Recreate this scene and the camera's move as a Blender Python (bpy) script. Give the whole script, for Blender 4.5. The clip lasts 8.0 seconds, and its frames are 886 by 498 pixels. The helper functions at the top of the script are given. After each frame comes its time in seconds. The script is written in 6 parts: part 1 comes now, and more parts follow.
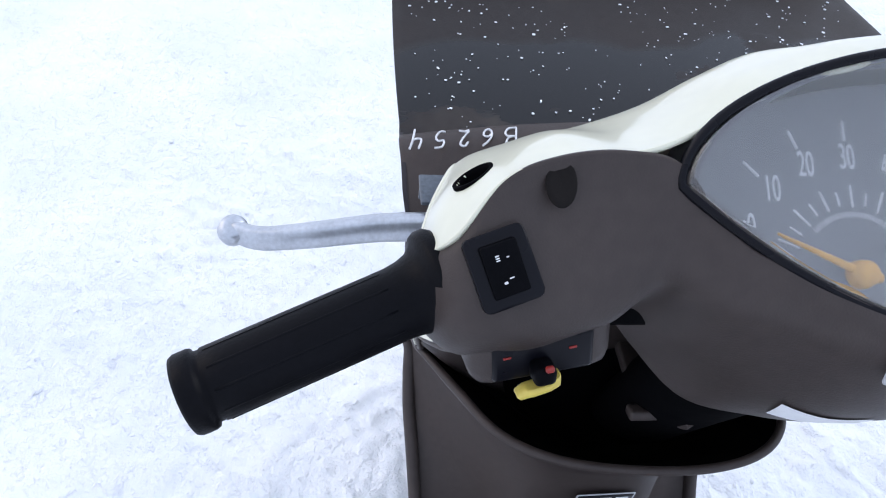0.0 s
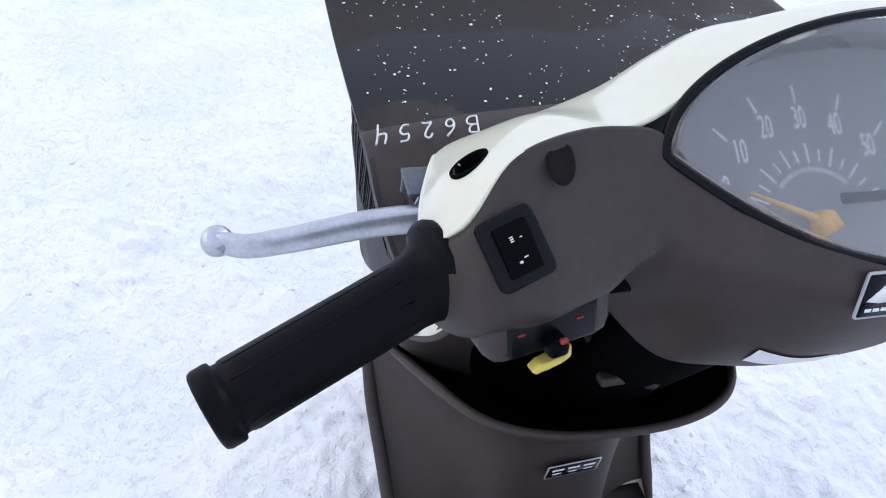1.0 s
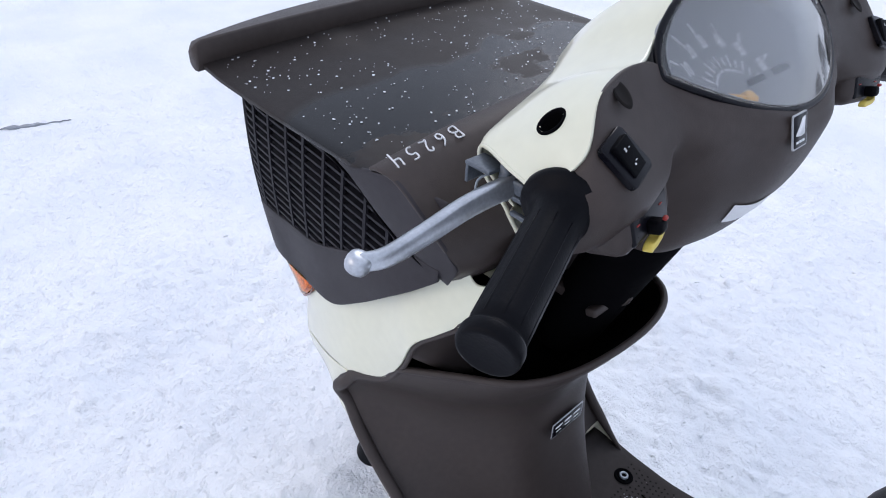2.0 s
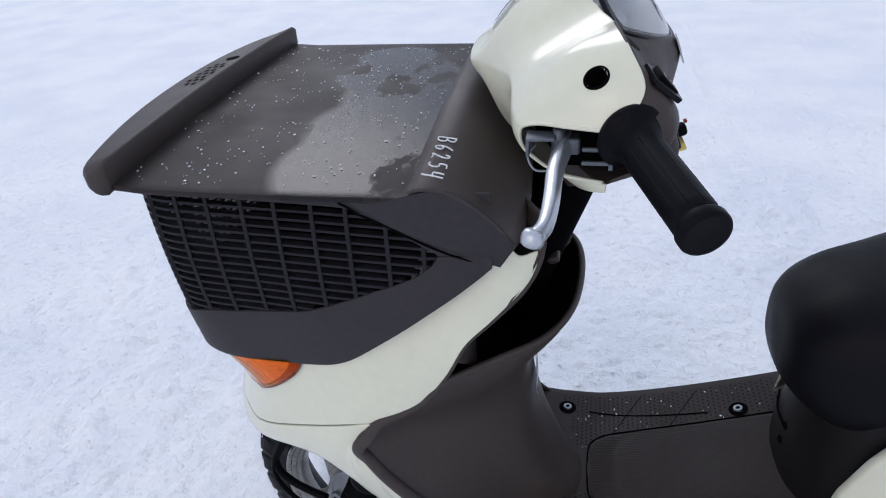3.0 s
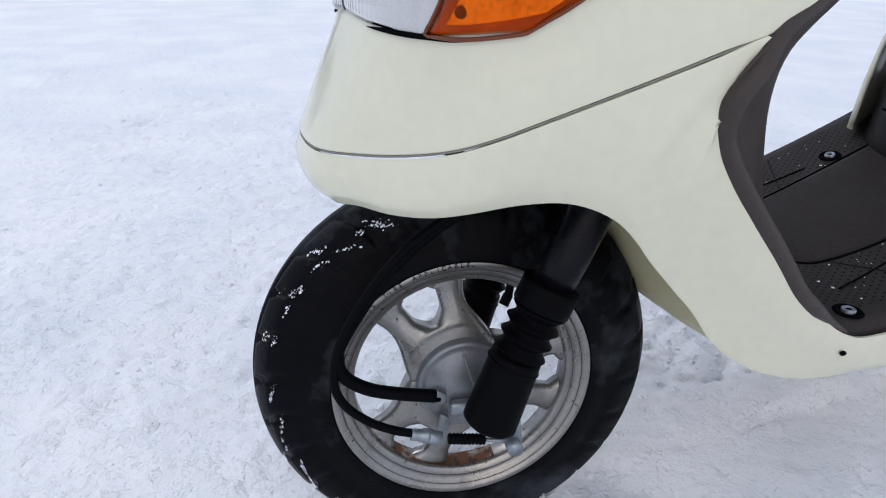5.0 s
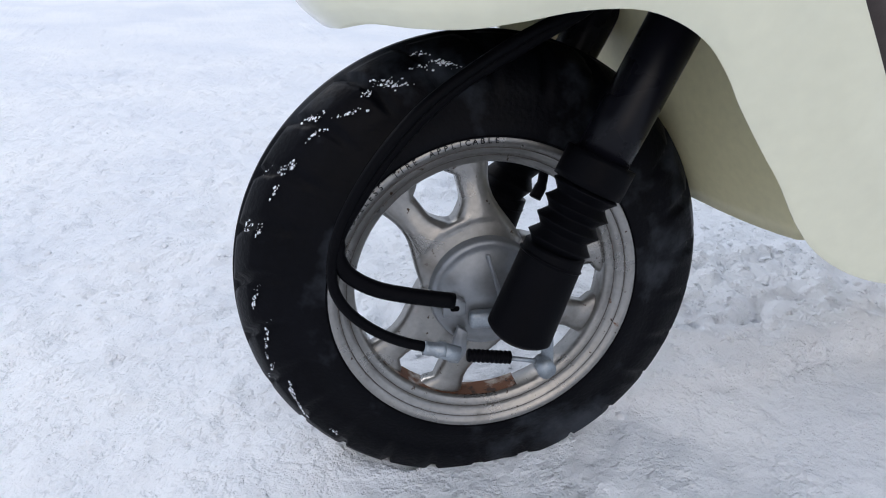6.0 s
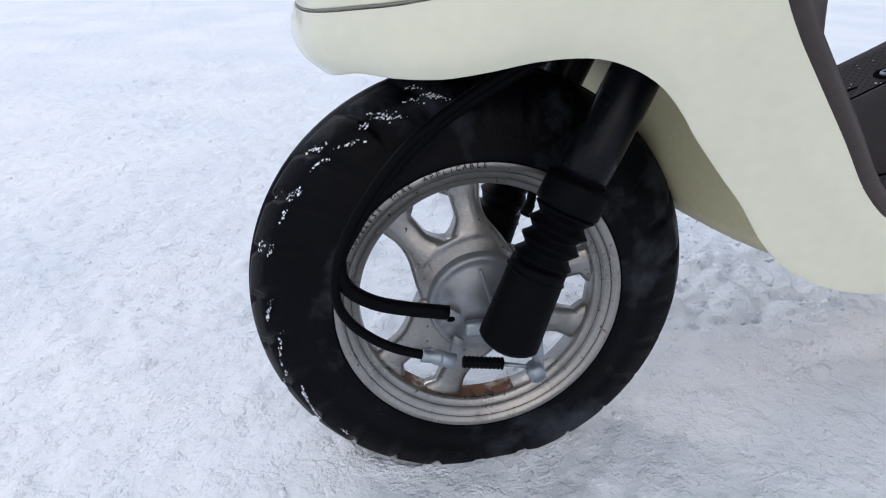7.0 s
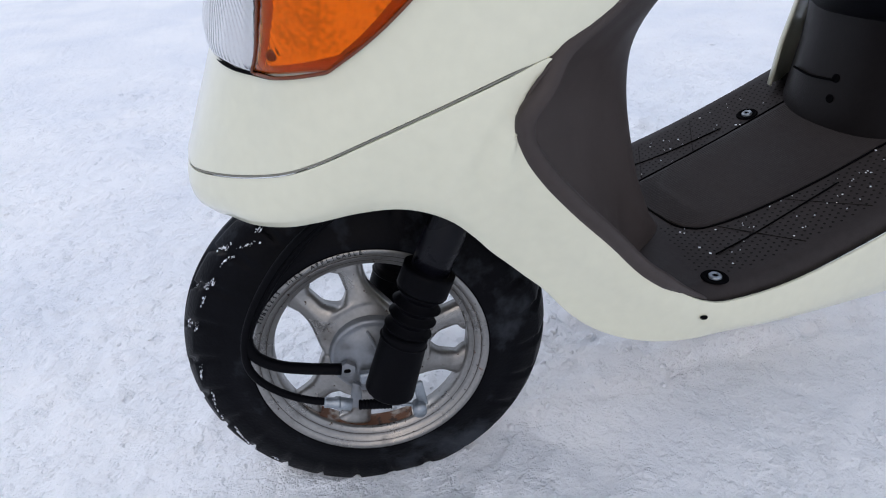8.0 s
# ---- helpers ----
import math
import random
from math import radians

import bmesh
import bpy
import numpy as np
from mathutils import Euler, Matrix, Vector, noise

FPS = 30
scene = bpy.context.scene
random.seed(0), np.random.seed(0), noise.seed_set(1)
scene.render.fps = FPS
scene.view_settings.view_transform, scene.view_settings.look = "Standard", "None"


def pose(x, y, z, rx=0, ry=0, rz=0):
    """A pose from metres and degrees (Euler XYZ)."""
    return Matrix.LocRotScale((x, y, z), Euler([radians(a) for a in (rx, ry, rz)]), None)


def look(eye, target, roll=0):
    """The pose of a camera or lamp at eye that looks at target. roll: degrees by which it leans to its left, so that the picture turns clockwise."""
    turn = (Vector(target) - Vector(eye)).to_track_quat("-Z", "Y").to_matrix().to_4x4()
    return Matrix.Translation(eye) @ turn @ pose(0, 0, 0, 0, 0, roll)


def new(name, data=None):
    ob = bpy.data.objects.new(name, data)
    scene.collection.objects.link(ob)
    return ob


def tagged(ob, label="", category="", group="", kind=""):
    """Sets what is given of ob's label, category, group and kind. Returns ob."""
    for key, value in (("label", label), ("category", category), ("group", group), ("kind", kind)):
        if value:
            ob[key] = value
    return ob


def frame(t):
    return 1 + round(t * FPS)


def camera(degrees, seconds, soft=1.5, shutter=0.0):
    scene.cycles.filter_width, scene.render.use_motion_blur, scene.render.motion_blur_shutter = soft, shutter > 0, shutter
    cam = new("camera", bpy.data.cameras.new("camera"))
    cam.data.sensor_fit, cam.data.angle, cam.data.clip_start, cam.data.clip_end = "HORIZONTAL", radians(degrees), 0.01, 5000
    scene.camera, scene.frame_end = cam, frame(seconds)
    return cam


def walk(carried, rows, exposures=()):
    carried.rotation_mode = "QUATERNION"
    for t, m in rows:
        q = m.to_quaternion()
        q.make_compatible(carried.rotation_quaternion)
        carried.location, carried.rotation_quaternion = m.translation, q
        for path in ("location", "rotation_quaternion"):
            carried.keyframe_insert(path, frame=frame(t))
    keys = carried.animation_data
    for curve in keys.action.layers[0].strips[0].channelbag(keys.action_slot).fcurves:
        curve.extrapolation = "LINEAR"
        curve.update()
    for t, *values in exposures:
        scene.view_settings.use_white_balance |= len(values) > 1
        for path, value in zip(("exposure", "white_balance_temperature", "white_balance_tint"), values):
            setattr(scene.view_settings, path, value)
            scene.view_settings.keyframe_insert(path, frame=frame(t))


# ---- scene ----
cam = camera(67.1, 8.0, soft=1.1)
PATH = [
    (0, (0.662, -0.258, 1.189), (-0.711, 0.0, -0.242), 8.5),
    (0.5, (0.664, -0.275, 1.187), (-0.689, 0.106, -0.236), 8.9),
    (1, (0.662, -0.302, 1.186), (-0.661, 0.209, -0.225), 10.2),
    (1.2, (0.659, -0.331, 1.179), (-0.673, 0.288, -0.178), 9.3),
    (1.5, (0.653, -0.398, 1.184), (-0.601, 0.476, -0.106), 7.6),
    (1.8, (0.659, -0.475, 1.172), (-0.556, 0.577, -0.018), 4.4),
    (2, (0.656, -0.531, 1.165), (-0.489, 0.629, 0.006), 4.2),
    (2.2, (0.642, -0.598, 1.16), (-0.428, 0.687, 0.063), 2.6),
    (3.3, (0.276, -0.753, 1.138), (0.11, 0.98, 0.153), -4.6),
    (3.5, (0.185, -0.738, 1.115), (0.102, 1.025, 0.175), -4.5),
    (3.6, (0.148, -0.712, 1.099), (0.112, 1.044, 0.142), -4.4),
    (3.8, (0.08, -0.66, 1.061), (0.198, 1.109, 0.136), -5.7),
    (4, (0.021, -0.626, 1.022), (0.278, 1.138, 0.116), -5.2),
    (4.2, (-0.039, -0.61, 0.983), (0.331, 1.131, 0.071), -4.5),
    (4.5, (-0.132, -0.611, 0.862), (0.399, 1.128, 0.029), -2.0),
    (4.8, (-0.168, -0.581, 0.717), (0.415, 1.119, -0.16), 0.1),
    (5, (-0.185, -0.548, 0.624), (0.478, 1.139, -0.221), 1.0),
    (5.2, (-0.183, -0.504, 0.561), (0.545, 1.196, -0.202), 2.2),
    (6.3, (-0.187, -0.478, 0.481), (0.494, 1.18, -0.404), 2.3),
    (6.5, (-0.186, -0.489, 0.489), (0.485, 1.174, -0.397), 2.0),
    (7, (-0.168, -0.523, 0.525), (0.433, 1.166, -0.361), 0.3),
    (7.5, (-0.143, -0.586, 0.595), (0.415, 1.09, -0.343), -0.3),
    (7.6, (-0.126, -0.594, 0.611), (0.434, 1.073, -0.341), -0.5),
    (7.8, (-0.094, -0.621, 0.654), (0.479, 1.02, -0.335), -1.8),
    (8, (-0.052, -0.637, 0.697), (0.478, 1.009, -0.307), -3.6),
]
LIGHTNESS = [(0.0, 0.27, 5920, 15), (0.5, 0.18, 5920, 16), (1.5, 0.19, 6020, 16), (2.0, 0.02, 6040, 16), (2.2, -0.03, 6030, 16), (3.3, -0.32, 6040, 16), (4.5, 0.0, 6180, 15), (5.2, -0.22, 6170, 14), (6.4, -0.05, 6170, 13), (8.0, -0.20, 6130, 15)]
walk(cam, [(t, look(eye, target, roll)) for t, eye, target, roll in PATH], LIGHTNESS)

# ---- sky and light: a bright overcast winter day ----
world = bpy.data.worlds.new("overcast_sky")
world.use_nodes = True
scene.world = world
wn, wl = world.node_tree.nodes, world.node_tree.links
sky = wn.new("ShaderNodeTexSky")
sky.sky_type = "NISHITA"
sky.sun_disc = False
sky.sun_elevation = radians(32)
sky.sun_rotation = radians(200)
sky.air_density, sky.dust_density, sky.ozone_density = 1.0, 5.0, 1.0
grey = wn.new("ShaderNodeMix")
grey.data_type = "RGBA"
grey.inputs["Factor"].default_value = 0.72
wl.new(sky.outputs[0], grey.inputs["A"])
grey.inputs["B"].default_value = (7.6, 8.3, 9.2, 1)
wl.new(grey.outputs["Result"], wn["Background"].inputs["Color"])
wn["Background"].inputs["Strength"].default_value = 0.128

sun = new("sun", bpy.data.lights.new("sun", "SUN"))
sun.data.energy, sun.data.angle, sun.data.color = 0.8, radians(25), (1.0, 0.96, 0.9)
sun.matrix_world = look((-3.0, 6.0, 5.0), (0, 0, 0))

# ---- materials ----


def material(name, colour, rough=0.5, metal=0.0, vary=0.12, scale=30.0, bump=0.0, bump_scale=400.0, coat=0.0, specular=0.5):
    """A plain surface whose colour wanders at two scales and which has a fine grain."""
    m = bpy.data.materials.new(name)
    m.use_nodes = True
    nodes, links = m.node_tree.nodes, m.node_tree.links
    b = nodes["Principled BSDF"]
    b.inputs["Metallic"].default_value = metal
    b.inputs["Coat Weight"].default_value = coat
    b.inputs["Coat Roughness"].default_value = 0.06
    b.inputs["Specular IOR Level"].default_value = specular
    where = nodes.new("ShaderNodeTexCoord")
    big = nodes.new("ShaderNodeTexNoise")
    big.inputs["Scale"].default_value = scale
    big.inputs["Detail"].default_value = 6
    fine = nodes.new("ShaderNodeTexNoise")
    fine.inputs["Scale"].default_value = scale * 9
    fine.inputs["Detail"].default_value = 3
    both = nodes.new("ShaderNodeMath")
    both.operation = "ADD"
    for tex in (big, fine):
        links.new(where.outputs["Object"], tex.inputs["Vector"])
    links.new(big.outputs["Fac"], both.inputs[0])
    links.new(fine.outputs["Fac"], both.inputs[1])
    ramp = nodes.new("ShaderNodeMapRange")
    ramp.inputs["From Min"].default_value, ramp.inputs["From Max"].default_value = 0.7, 1.3
    ramp.inputs["To Min"].default_value, ramp.inputs["To Max"].default_value = 1 - vary, 1 + vary
    links.new(both.outputs[0], ramp.inputs["Value"])
    tint = nodes.new("ShaderNodeVectorMath")
    tint.operation = "SCALE"
    tint.inputs[0].default_value = colour
    links.new(ramp.outputs[0], tint.inputs["Scale"])
    links.new(tint.outputs[0], b.inputs["Base Color"])
    gloss = nodes.new("ShaderNodeMapRange")
    gloss.inputs["From Min"].default_value, gloss.inputs["From Max"].default_value = 0.35, 0.65
    gloss.inputs["To Min"].default_value, gloss.inputs["To Max"].default_value = rough * 0.88, min(1, rough * 1.12)
    links.new(big.outputs["Fac"], gloss.inputs["Value"])
    links.new(gloss.outputs[0], b.inputs["Roughness"])
    if bump:
        grain = nodes.new("ShaderNodeTexNoise")
        grain.inputs["Scale"].default_value = bump_scale
        grain.inputs["Detail"].default_value = 4
        links.new(where.outputs["Object"], grain.inputs["Vector"])
        relief = nodes.new("ShaderNodeBump")
        relief.inputs["Strength"].default_value = bump
        relief.inputs["Distance"].default_value = 0.001
        links.new(grain.outputs["Fac"], relief.inputs["Height"])
        links.new(relief.outputs[0], b.inputs["Normal"])
    return m


def stained(m, colour, scale, low, high, rough=None, stretch=(1, 1, 1), centre=None, radius=0.1, specular=None, core=0.35):
    """Lays patches of another colour over a material made by material()."""
    nodes, links = m.node_tree.nodes, m.node_tree.links
    b = nodes["Principled BSDF"]
    where = nodes.new("ShaderNodeTexCoord")
    shape = nodes.new("ShaderNodeMapping")
    shape.inputs["Scale"].default_value = stretch
    links.new(where.outputs["Object"], shape.inputs["Vector"])
    tex = nodes.new("ShaderNodeTexNoise")
    tex.inputs["Scale"].default_value = scale
    tex.inputs["Detail"].default_value = 5
    tex.inputs["Roughness"].default_value = 0.6
    links.new(shape.outputs[0], tex.inputs["Vector"])
    edge = nodes.new("ShaderNodeMapRange")
    edge.inputs["From Min"].default_value, edge.inputs["From Max"].default_value = low, high
    links.new(tex.outputs["Fac"], edge.inputs["Value"])
    factor = edge.outputs[0]
    if centre:
        far = nodes.new("ShaderNodeVectorMath")
        far.operation = "DISTANCE"
        far.inputs[1].default_value = centre
        links.new(where.outputs["Object"], far.inputs[0])
        fade = nodes.new("ShaderNodeMapRange")
        fade.inputs["From Min"].default_value, fade.inputs["From Max"].default_value = radius, core * radius
        links.new(far.outputs["Value"], fade.inputs["Value"])
        both = nodes.new("ShaderNodeMath")
        both.operation = "MULTIPLY"
        links.new(factor, both.inputs[0])
        links.new(fade.outputs[0], both.inputs[1])
        factor = both.outputs[0]
    for socket, value in (("Base Color", (*colour, 1)), ("Roughness", rough), ("Specular IOR Level", specular)):
        if value is None:
            continue
        if not b.inputs[socket].links:
            plain = nodes.new("ShaderNodeValue")
            plain.outputs[0].default_value = b.inputs[socket].default_value
            links.new(plain.outputs[0], b.inputs[socket])
        old = b.inputs[socket].links[0].from_socket
        mix = nodes.new("ShaderNodeMix")
        if socket == "Base Color":
            mix.data_type = "RGBA"
            links.new(factor, mix.inputs["Factor"])
            links.new(old, mix.inputs["A"])
            mix.inputs["B"].default_value = value
            links.new(mix.outputs["Result"], b.inputs[socket])
        else:
            links.new(factor, mix.inputs[0])
            links.new(old, mix.inputs[2])
            mix.inputs[3].default_value = value
            links.new(mix.outputs[0], b.inputs[socket])
    return m


CREAM = material("cream_paint", (0.68, 0.675, 0.525), 0.32, vary=0.03, scale=9, coat=0.6)
CREAM_IN = material("cream_plastic", (0.62, 0.57, 0.35), 0.5, vary=0.06, scale=14)
BROWN = material("dark_brown_plastic", (0.046, 0.0362, 0.0330), 0.5, vary=0.12, scale=12, bump=0.25, bump_scale=900, specular=0.28)
LIDMAT = material("lid_plastic", (0.025, 0.0208, 0.0195), 0.5, vary=0.18, scale=14, bump=0.2, bump_scale=800, specular=0.16)
stained(LIDMAT, (0.055, 0.049, 0.045), 6.0, 0.56, 0.72, 0.7, (0.6, 1.4, 1))
# a film of melt water over the rear of the lid
for spot, size in (((0.215, -0.165, 0.89), 0.110), ((0.220, -0.075, 0.90), 0.115), ((0.225, 0.030, 0.90), 0.110), ((0.170, 0.110, 0.90), 0.085), ((0.150, 0.190, 0.90), 0.060)):
    stained(LIDMAT, (0.0075, 0.0070, 0.0072), 11.0, 0.41, 0.45, 0.20, (1, 0.55, 1), spot, size, 0.22, 0.86)
# brown plastic darkened for the footboard: shade under the seat is in the colour
FOOT = material("shaded_footboard_plastic", (0.028, 0.0235, 0.0228), 0.6, vary=0.14, scale=12, bump=0.3, bump_scale=700, specular=0.16)
GREY = material("dark_grey_plastic", (0.032, 0.029, 0.033), 0.55, vary=0.14, scale=14, bump=0.2, bump_scale=900, specular=0.2)
GRILLE = material("grille_plastic", (0.014, 0.013, 0.017), 0.5, vary=0.15, scale=20, specular=0.16)
BLACK = material("black_rubber", (0.0022, 0.0023, 0.0034), 0.5, vary=0.2, scale=40, bump=0.2, bump_scale=500, specular=0.045)
# near black for hollows, gaps and inner parts, whose shade is in the colour
PIT = material("hollow_shade_black", (0.0022, 0.0022, 0.0028), 0.9, specular=0.03)
GLOSS = material("black_gloss", (0.004, 0.004, 0.0065), 0.28, vary=0.1, specular=0.15)
TYRE = stained(material("tyre_rubber", (0.0024, 0.0027, 0.0042), 0.42, vary=0.3, scale=26, bump=0.5, bump_scale=260, specular=0.06), (0.036, 0.041, 0.050), 9, 0.53, 0.68, 0.65)
ALLOY = stained(material("cast_alloy", (0.27, 0.266, 0.258), 0.30, metal=0.8, vary=0.12, scale=22, bump=0.25, bump_scale=350), (0.16, 0.07, 0.03), 42, 0.68, 0.74, 0.8)
stained(ALLOY, (0.07, 0.045, 0.03), 130, 0.655, 0.69, 0.8)
stained(ALLOY, (0.20, 0.195, 0.19), 16, 0.56, 0.68, 0.55)
DRUM = material("drum_paint", (0.22, 0.235, 0.255), 0.36, metal=0.55, vary=0.1, scale=24, bump=0.15, bump_scale=300)
RUST = stained(material("rusty_alloy", (0.26, 0.23, 0.20), 0.6, vary=0.3, scale=60, bump=0.4, bump_scale=500), (0.11, 0.045, 0.02), 34, 0.44, 0.54, 0.9)
stained(RUST, (0.035, 0.02, 0.013), 80, 0.54, 0.60, 0.9)
POSTMAT = material("dark_under_seat_plastic", (0.011, 0.0095, 0.0098), 0.42, vary=0.12, scale=18, bump=0.2, bump_scale=700, specular=0.12)
RIMLINE = material("dark_rim_line", (0.06, 0.052, 0.046), 0.8, vary=0.4, scale=90)
STEEL = material("aluminium_lever", (0.50, 0.525, 0.565), 0.33, metal=0.75, vary=0.14, scale=45, bump=0.2, bump_scale=260)
PERCH = material("dull_zinc", (0.11, 0.125, 0.145), 0.45, metal=0.6, vary=0.25, scale=60)
ZINC = material("zinc_plated_steel", (0.28, 0.315, 0.35), 0.42, metal=0.7, vary=0.15, scale=60)
YELLOW = material("yellow_plastic", (0.66, 0.52, 0.10), 0.45, vary=0.06, scale=60)
RED = material("red_plastic", (0.26, 0.02, 0.015), 0.5)
FIGURE = material("grey_dial_figures", (0.70, 0.71, 0.72), 0.6, vary=0.05, scale=90)
# darker copy of the brown plastic, with recess shade put into the colour
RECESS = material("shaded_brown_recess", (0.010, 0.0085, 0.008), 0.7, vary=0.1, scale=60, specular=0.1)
WHITE = material("white_print", (0.78, 0.79, 0.80), 0.6, vary=0.05, scale=90)
CHALK = material("white_marker", (0.66, 0.67, 0.69), 0.8, vary=0.22, scale=150)
SEATMAT = material("black_vinyl", (0.004, 0.004, 0.006), 0.5, vary=0.15, scale=18, bump=0.3, bump_scale=350, specular=0.10)
DIALFACE = material("grey_dial", (0.25, 0.256, 0.265), 0.55, vary=0.06, scale=30)
POINTER = material("amber_pointer", (0.75, 0.42, 0.08), 0.5)
SEAM = material("dark_joint", (0.20, 0.20, 0.17), 0.8)
SNOWBIT = material("fallen_snow", (0.84, 0.87, 0.92), 0.75, vary=0.05, scale=60)
DECAL = material("silver_label", (0.42, 0.43, 0.45), 0.35, metal=0.4, vary=0.05)


def glass(name, colour, rough=0.05, through_it=1.0):
    m = bpy.data.materials.new(name)
    m.use_nodes = True
    b = m.node_tree.nodes["Principled BSDF"]
    b.inputs["Base Color"].default_value = (*colour, 1)
    b.inputs["Roughness"].default_value = rough
    b.inputs["Transmission Weight"].default_value = through_it
    b.inputs["IOR"].default_value = 1.45
    return m


def ribbed(m, scale, strength, distortion=0.0):
    nodes, links = m.node_tree.nodes, m.node_tree.links
    where = nodes.new("ShaderNodeTexCoord")
    wave = nodes.new("ShaderNodeTexWave")
    wave.wave_type, wave.bands_direction = "BANDS", "Y"
    wave.inputs["Scale"].default_value = scale
    wave.inputs["Distortion"].default_value = distortion
    links.new(where.outputs["Object"], wave.inputs["Vector"])
    relief = nodes.new("ShaderNodeBump")
    relief.inputs["Strength"].default_value = strength
    relief.inputs["Distance"].default_value = 0.002
    links.new(wave.outputs["Fac"], relief.inputs["Height"])
    links.new(relief.outputs[0], nodes["Principled BSDF"].inputs["Normal"])
    return m


AMBER = ribbed(glass("amber_lens", (1.0, 0.41, 0.004), 0.03, 1.0), 40, 0.05, 2.0)
AMBER.node_tree.nodes["Principled BSDF"].inputs["IOR"].default_value = 1.22
CLEAR = ribbed(glass("clear_lens", (0.99, 0.995, 1.0), 0.04, 1.0), 45, 0.03)
MIRROR = ribbed(material("lamp_reflector", (0.93, 0.93, 0.93), 0.4, metal=0.1, vary=0.06, scale=60), 40, 0.10)
AMBERBACK = ribbed(material("amber_reflector", (0.95, 0.92, 0.88), 0.16, metal=0.9, vary=0.25, scale=30), 62, 0.30, 0.4)
GRIPMAT = material("grip_rubber", (0.0036, 0.0037, 0.0052), 0.45, vary=0.2, scale=40, bump=0.2, bump_scale=500, specular=0.075)
AMBERHOUSE = material("amber_housing", (0.42, 0.20, 0.10), 0.4, vary=0.2, scale=60)
AMBEREDGE = material("amber_edge", (0.14, 0.03, 0.004), 0.3)
LENS = glass("dial_glass", (0.97, 0.98, 0.99), 0.07, 1.0)
LENS.node_tree.nodes["Principled BSDF"].inputs["IOR"].default_value = 1.75


def snow_material():
    m = bpy.data.materials.new("packed_snow")
    m.use_nodes = True
    nodes, links = m.node_tree.nodes, m.node_tree.links
    b = nodes["Principled BSDF"]
    b.inputs["Roughness"].default_value = 0.7
    b.inputs["Subsurface Weight"].default_value = 0.0
    where = nodes.new("ShaderNodeTexCoord")
    patch = nodes.new("ShaderNodeTexNoise")
    patch.inputs["Scale"].default_value, patch.inputs["Detail"].default_value = 2.2, 7
    ramp = nodes.new("ShaderNodeValToRGB")
    ramp.color_ramp.elements[0].position, ramp.color_ramp.elements[0].color = 0.36, (0.82, 0.85, 0.90, 1)
    ramp.color_ramp.elements[1].position, ramp.color_ramp.elements[1].color = 0.62, (0.91, 0.925, 0.945, 1)
    links.new(where.outputs["Object"], patch.inputs["Vector"])
    links.new(patch.outputs["Fac"], ramp.inputs["Fac"])
    links.new(ramp.outputs["Color"], b.inputs["Base Color"])
    # a lumpy surface, sparse crusts with crisp edges and a fine grain
    total = None
    for scale, detail, low, high, weight in ((30, 8, 0.15, 0.85, 1.1), (11, 5, 0.54, 0.60, 0.34), (40, 5, 0.57, 0.64, 0.36), (120, 4, 0.58, 0.68, 0.22)):
        tex = nodes.new("ShaderNodeTexNoise")
        tex.inputs["Scale"].default_value, tex.inputs["Detail"].default_value = scale, detail
        tex.inputs["Roughness"].default_value = 0.63
        links.new(where.outputs["Object"], tex.inputs["Vector"])
        step = nodes.new("ShaderNodeMapRange")
        step.interpolation_type = "SMOOTHSTEP" if weight < 1 else "LINEAR"
        step.inputs["From Min"].default_value, step.inputs["From Max"].default_value = low, high
        step.inputs["To Max"].default_value = weight
        links.new(tex.outputs["Fac"], step.inputs["Value"])
        if total is None:
            total = step.outputs[0]
        else:
            add = nodes.new("ShaderNodeMath")
            links.new(total, add.inputs[0])
            links.new(step.outputs[0], add.inputs[1])
            total = add.outputs[0]
    relief = nodes.new("ShaderNodeBump")
    relief.inputs["Strength"].default_value = 0.62
    relief.inputs["Distance"].default_value = 0.012
    links.new(total, relief.inputs["Height"])
    links.new(relief.outputs[0], b.inputs["Normal"])
    return m


SNOW = snow_material()

# ---- building helpers ----
YC = 0.02    # the scooter's middle plane
YH = 0.026   # the handlebar's middle plane


def flip(p, mid=YC):
    return (p[0], 2 * mid - p[1], p[2])


def part(name, bm, mat, parent=None, label="", smooth=True, at=None):
    """Links a bmesh as one mesh object under a thing or a part."""
    me = bpy.data.meshes.new(name)
    bmesh.ops.recalc_face_normals(bm, faces=bm.faces)
    for f in bm.faces:
        f.smooth = smooth
    bm.to_mesh(me)
    bm.free()
    me.materials.append(mat)
    ob = new(name, me)
    if at is not None:
        ob.matrix_world = at
    if parent is not None:
        ob.parent = parent
        if at is not None:
            ob.matrix_parent_inverse = parent.matrix_basis.inverted()
    return tagged(ob, label=label)


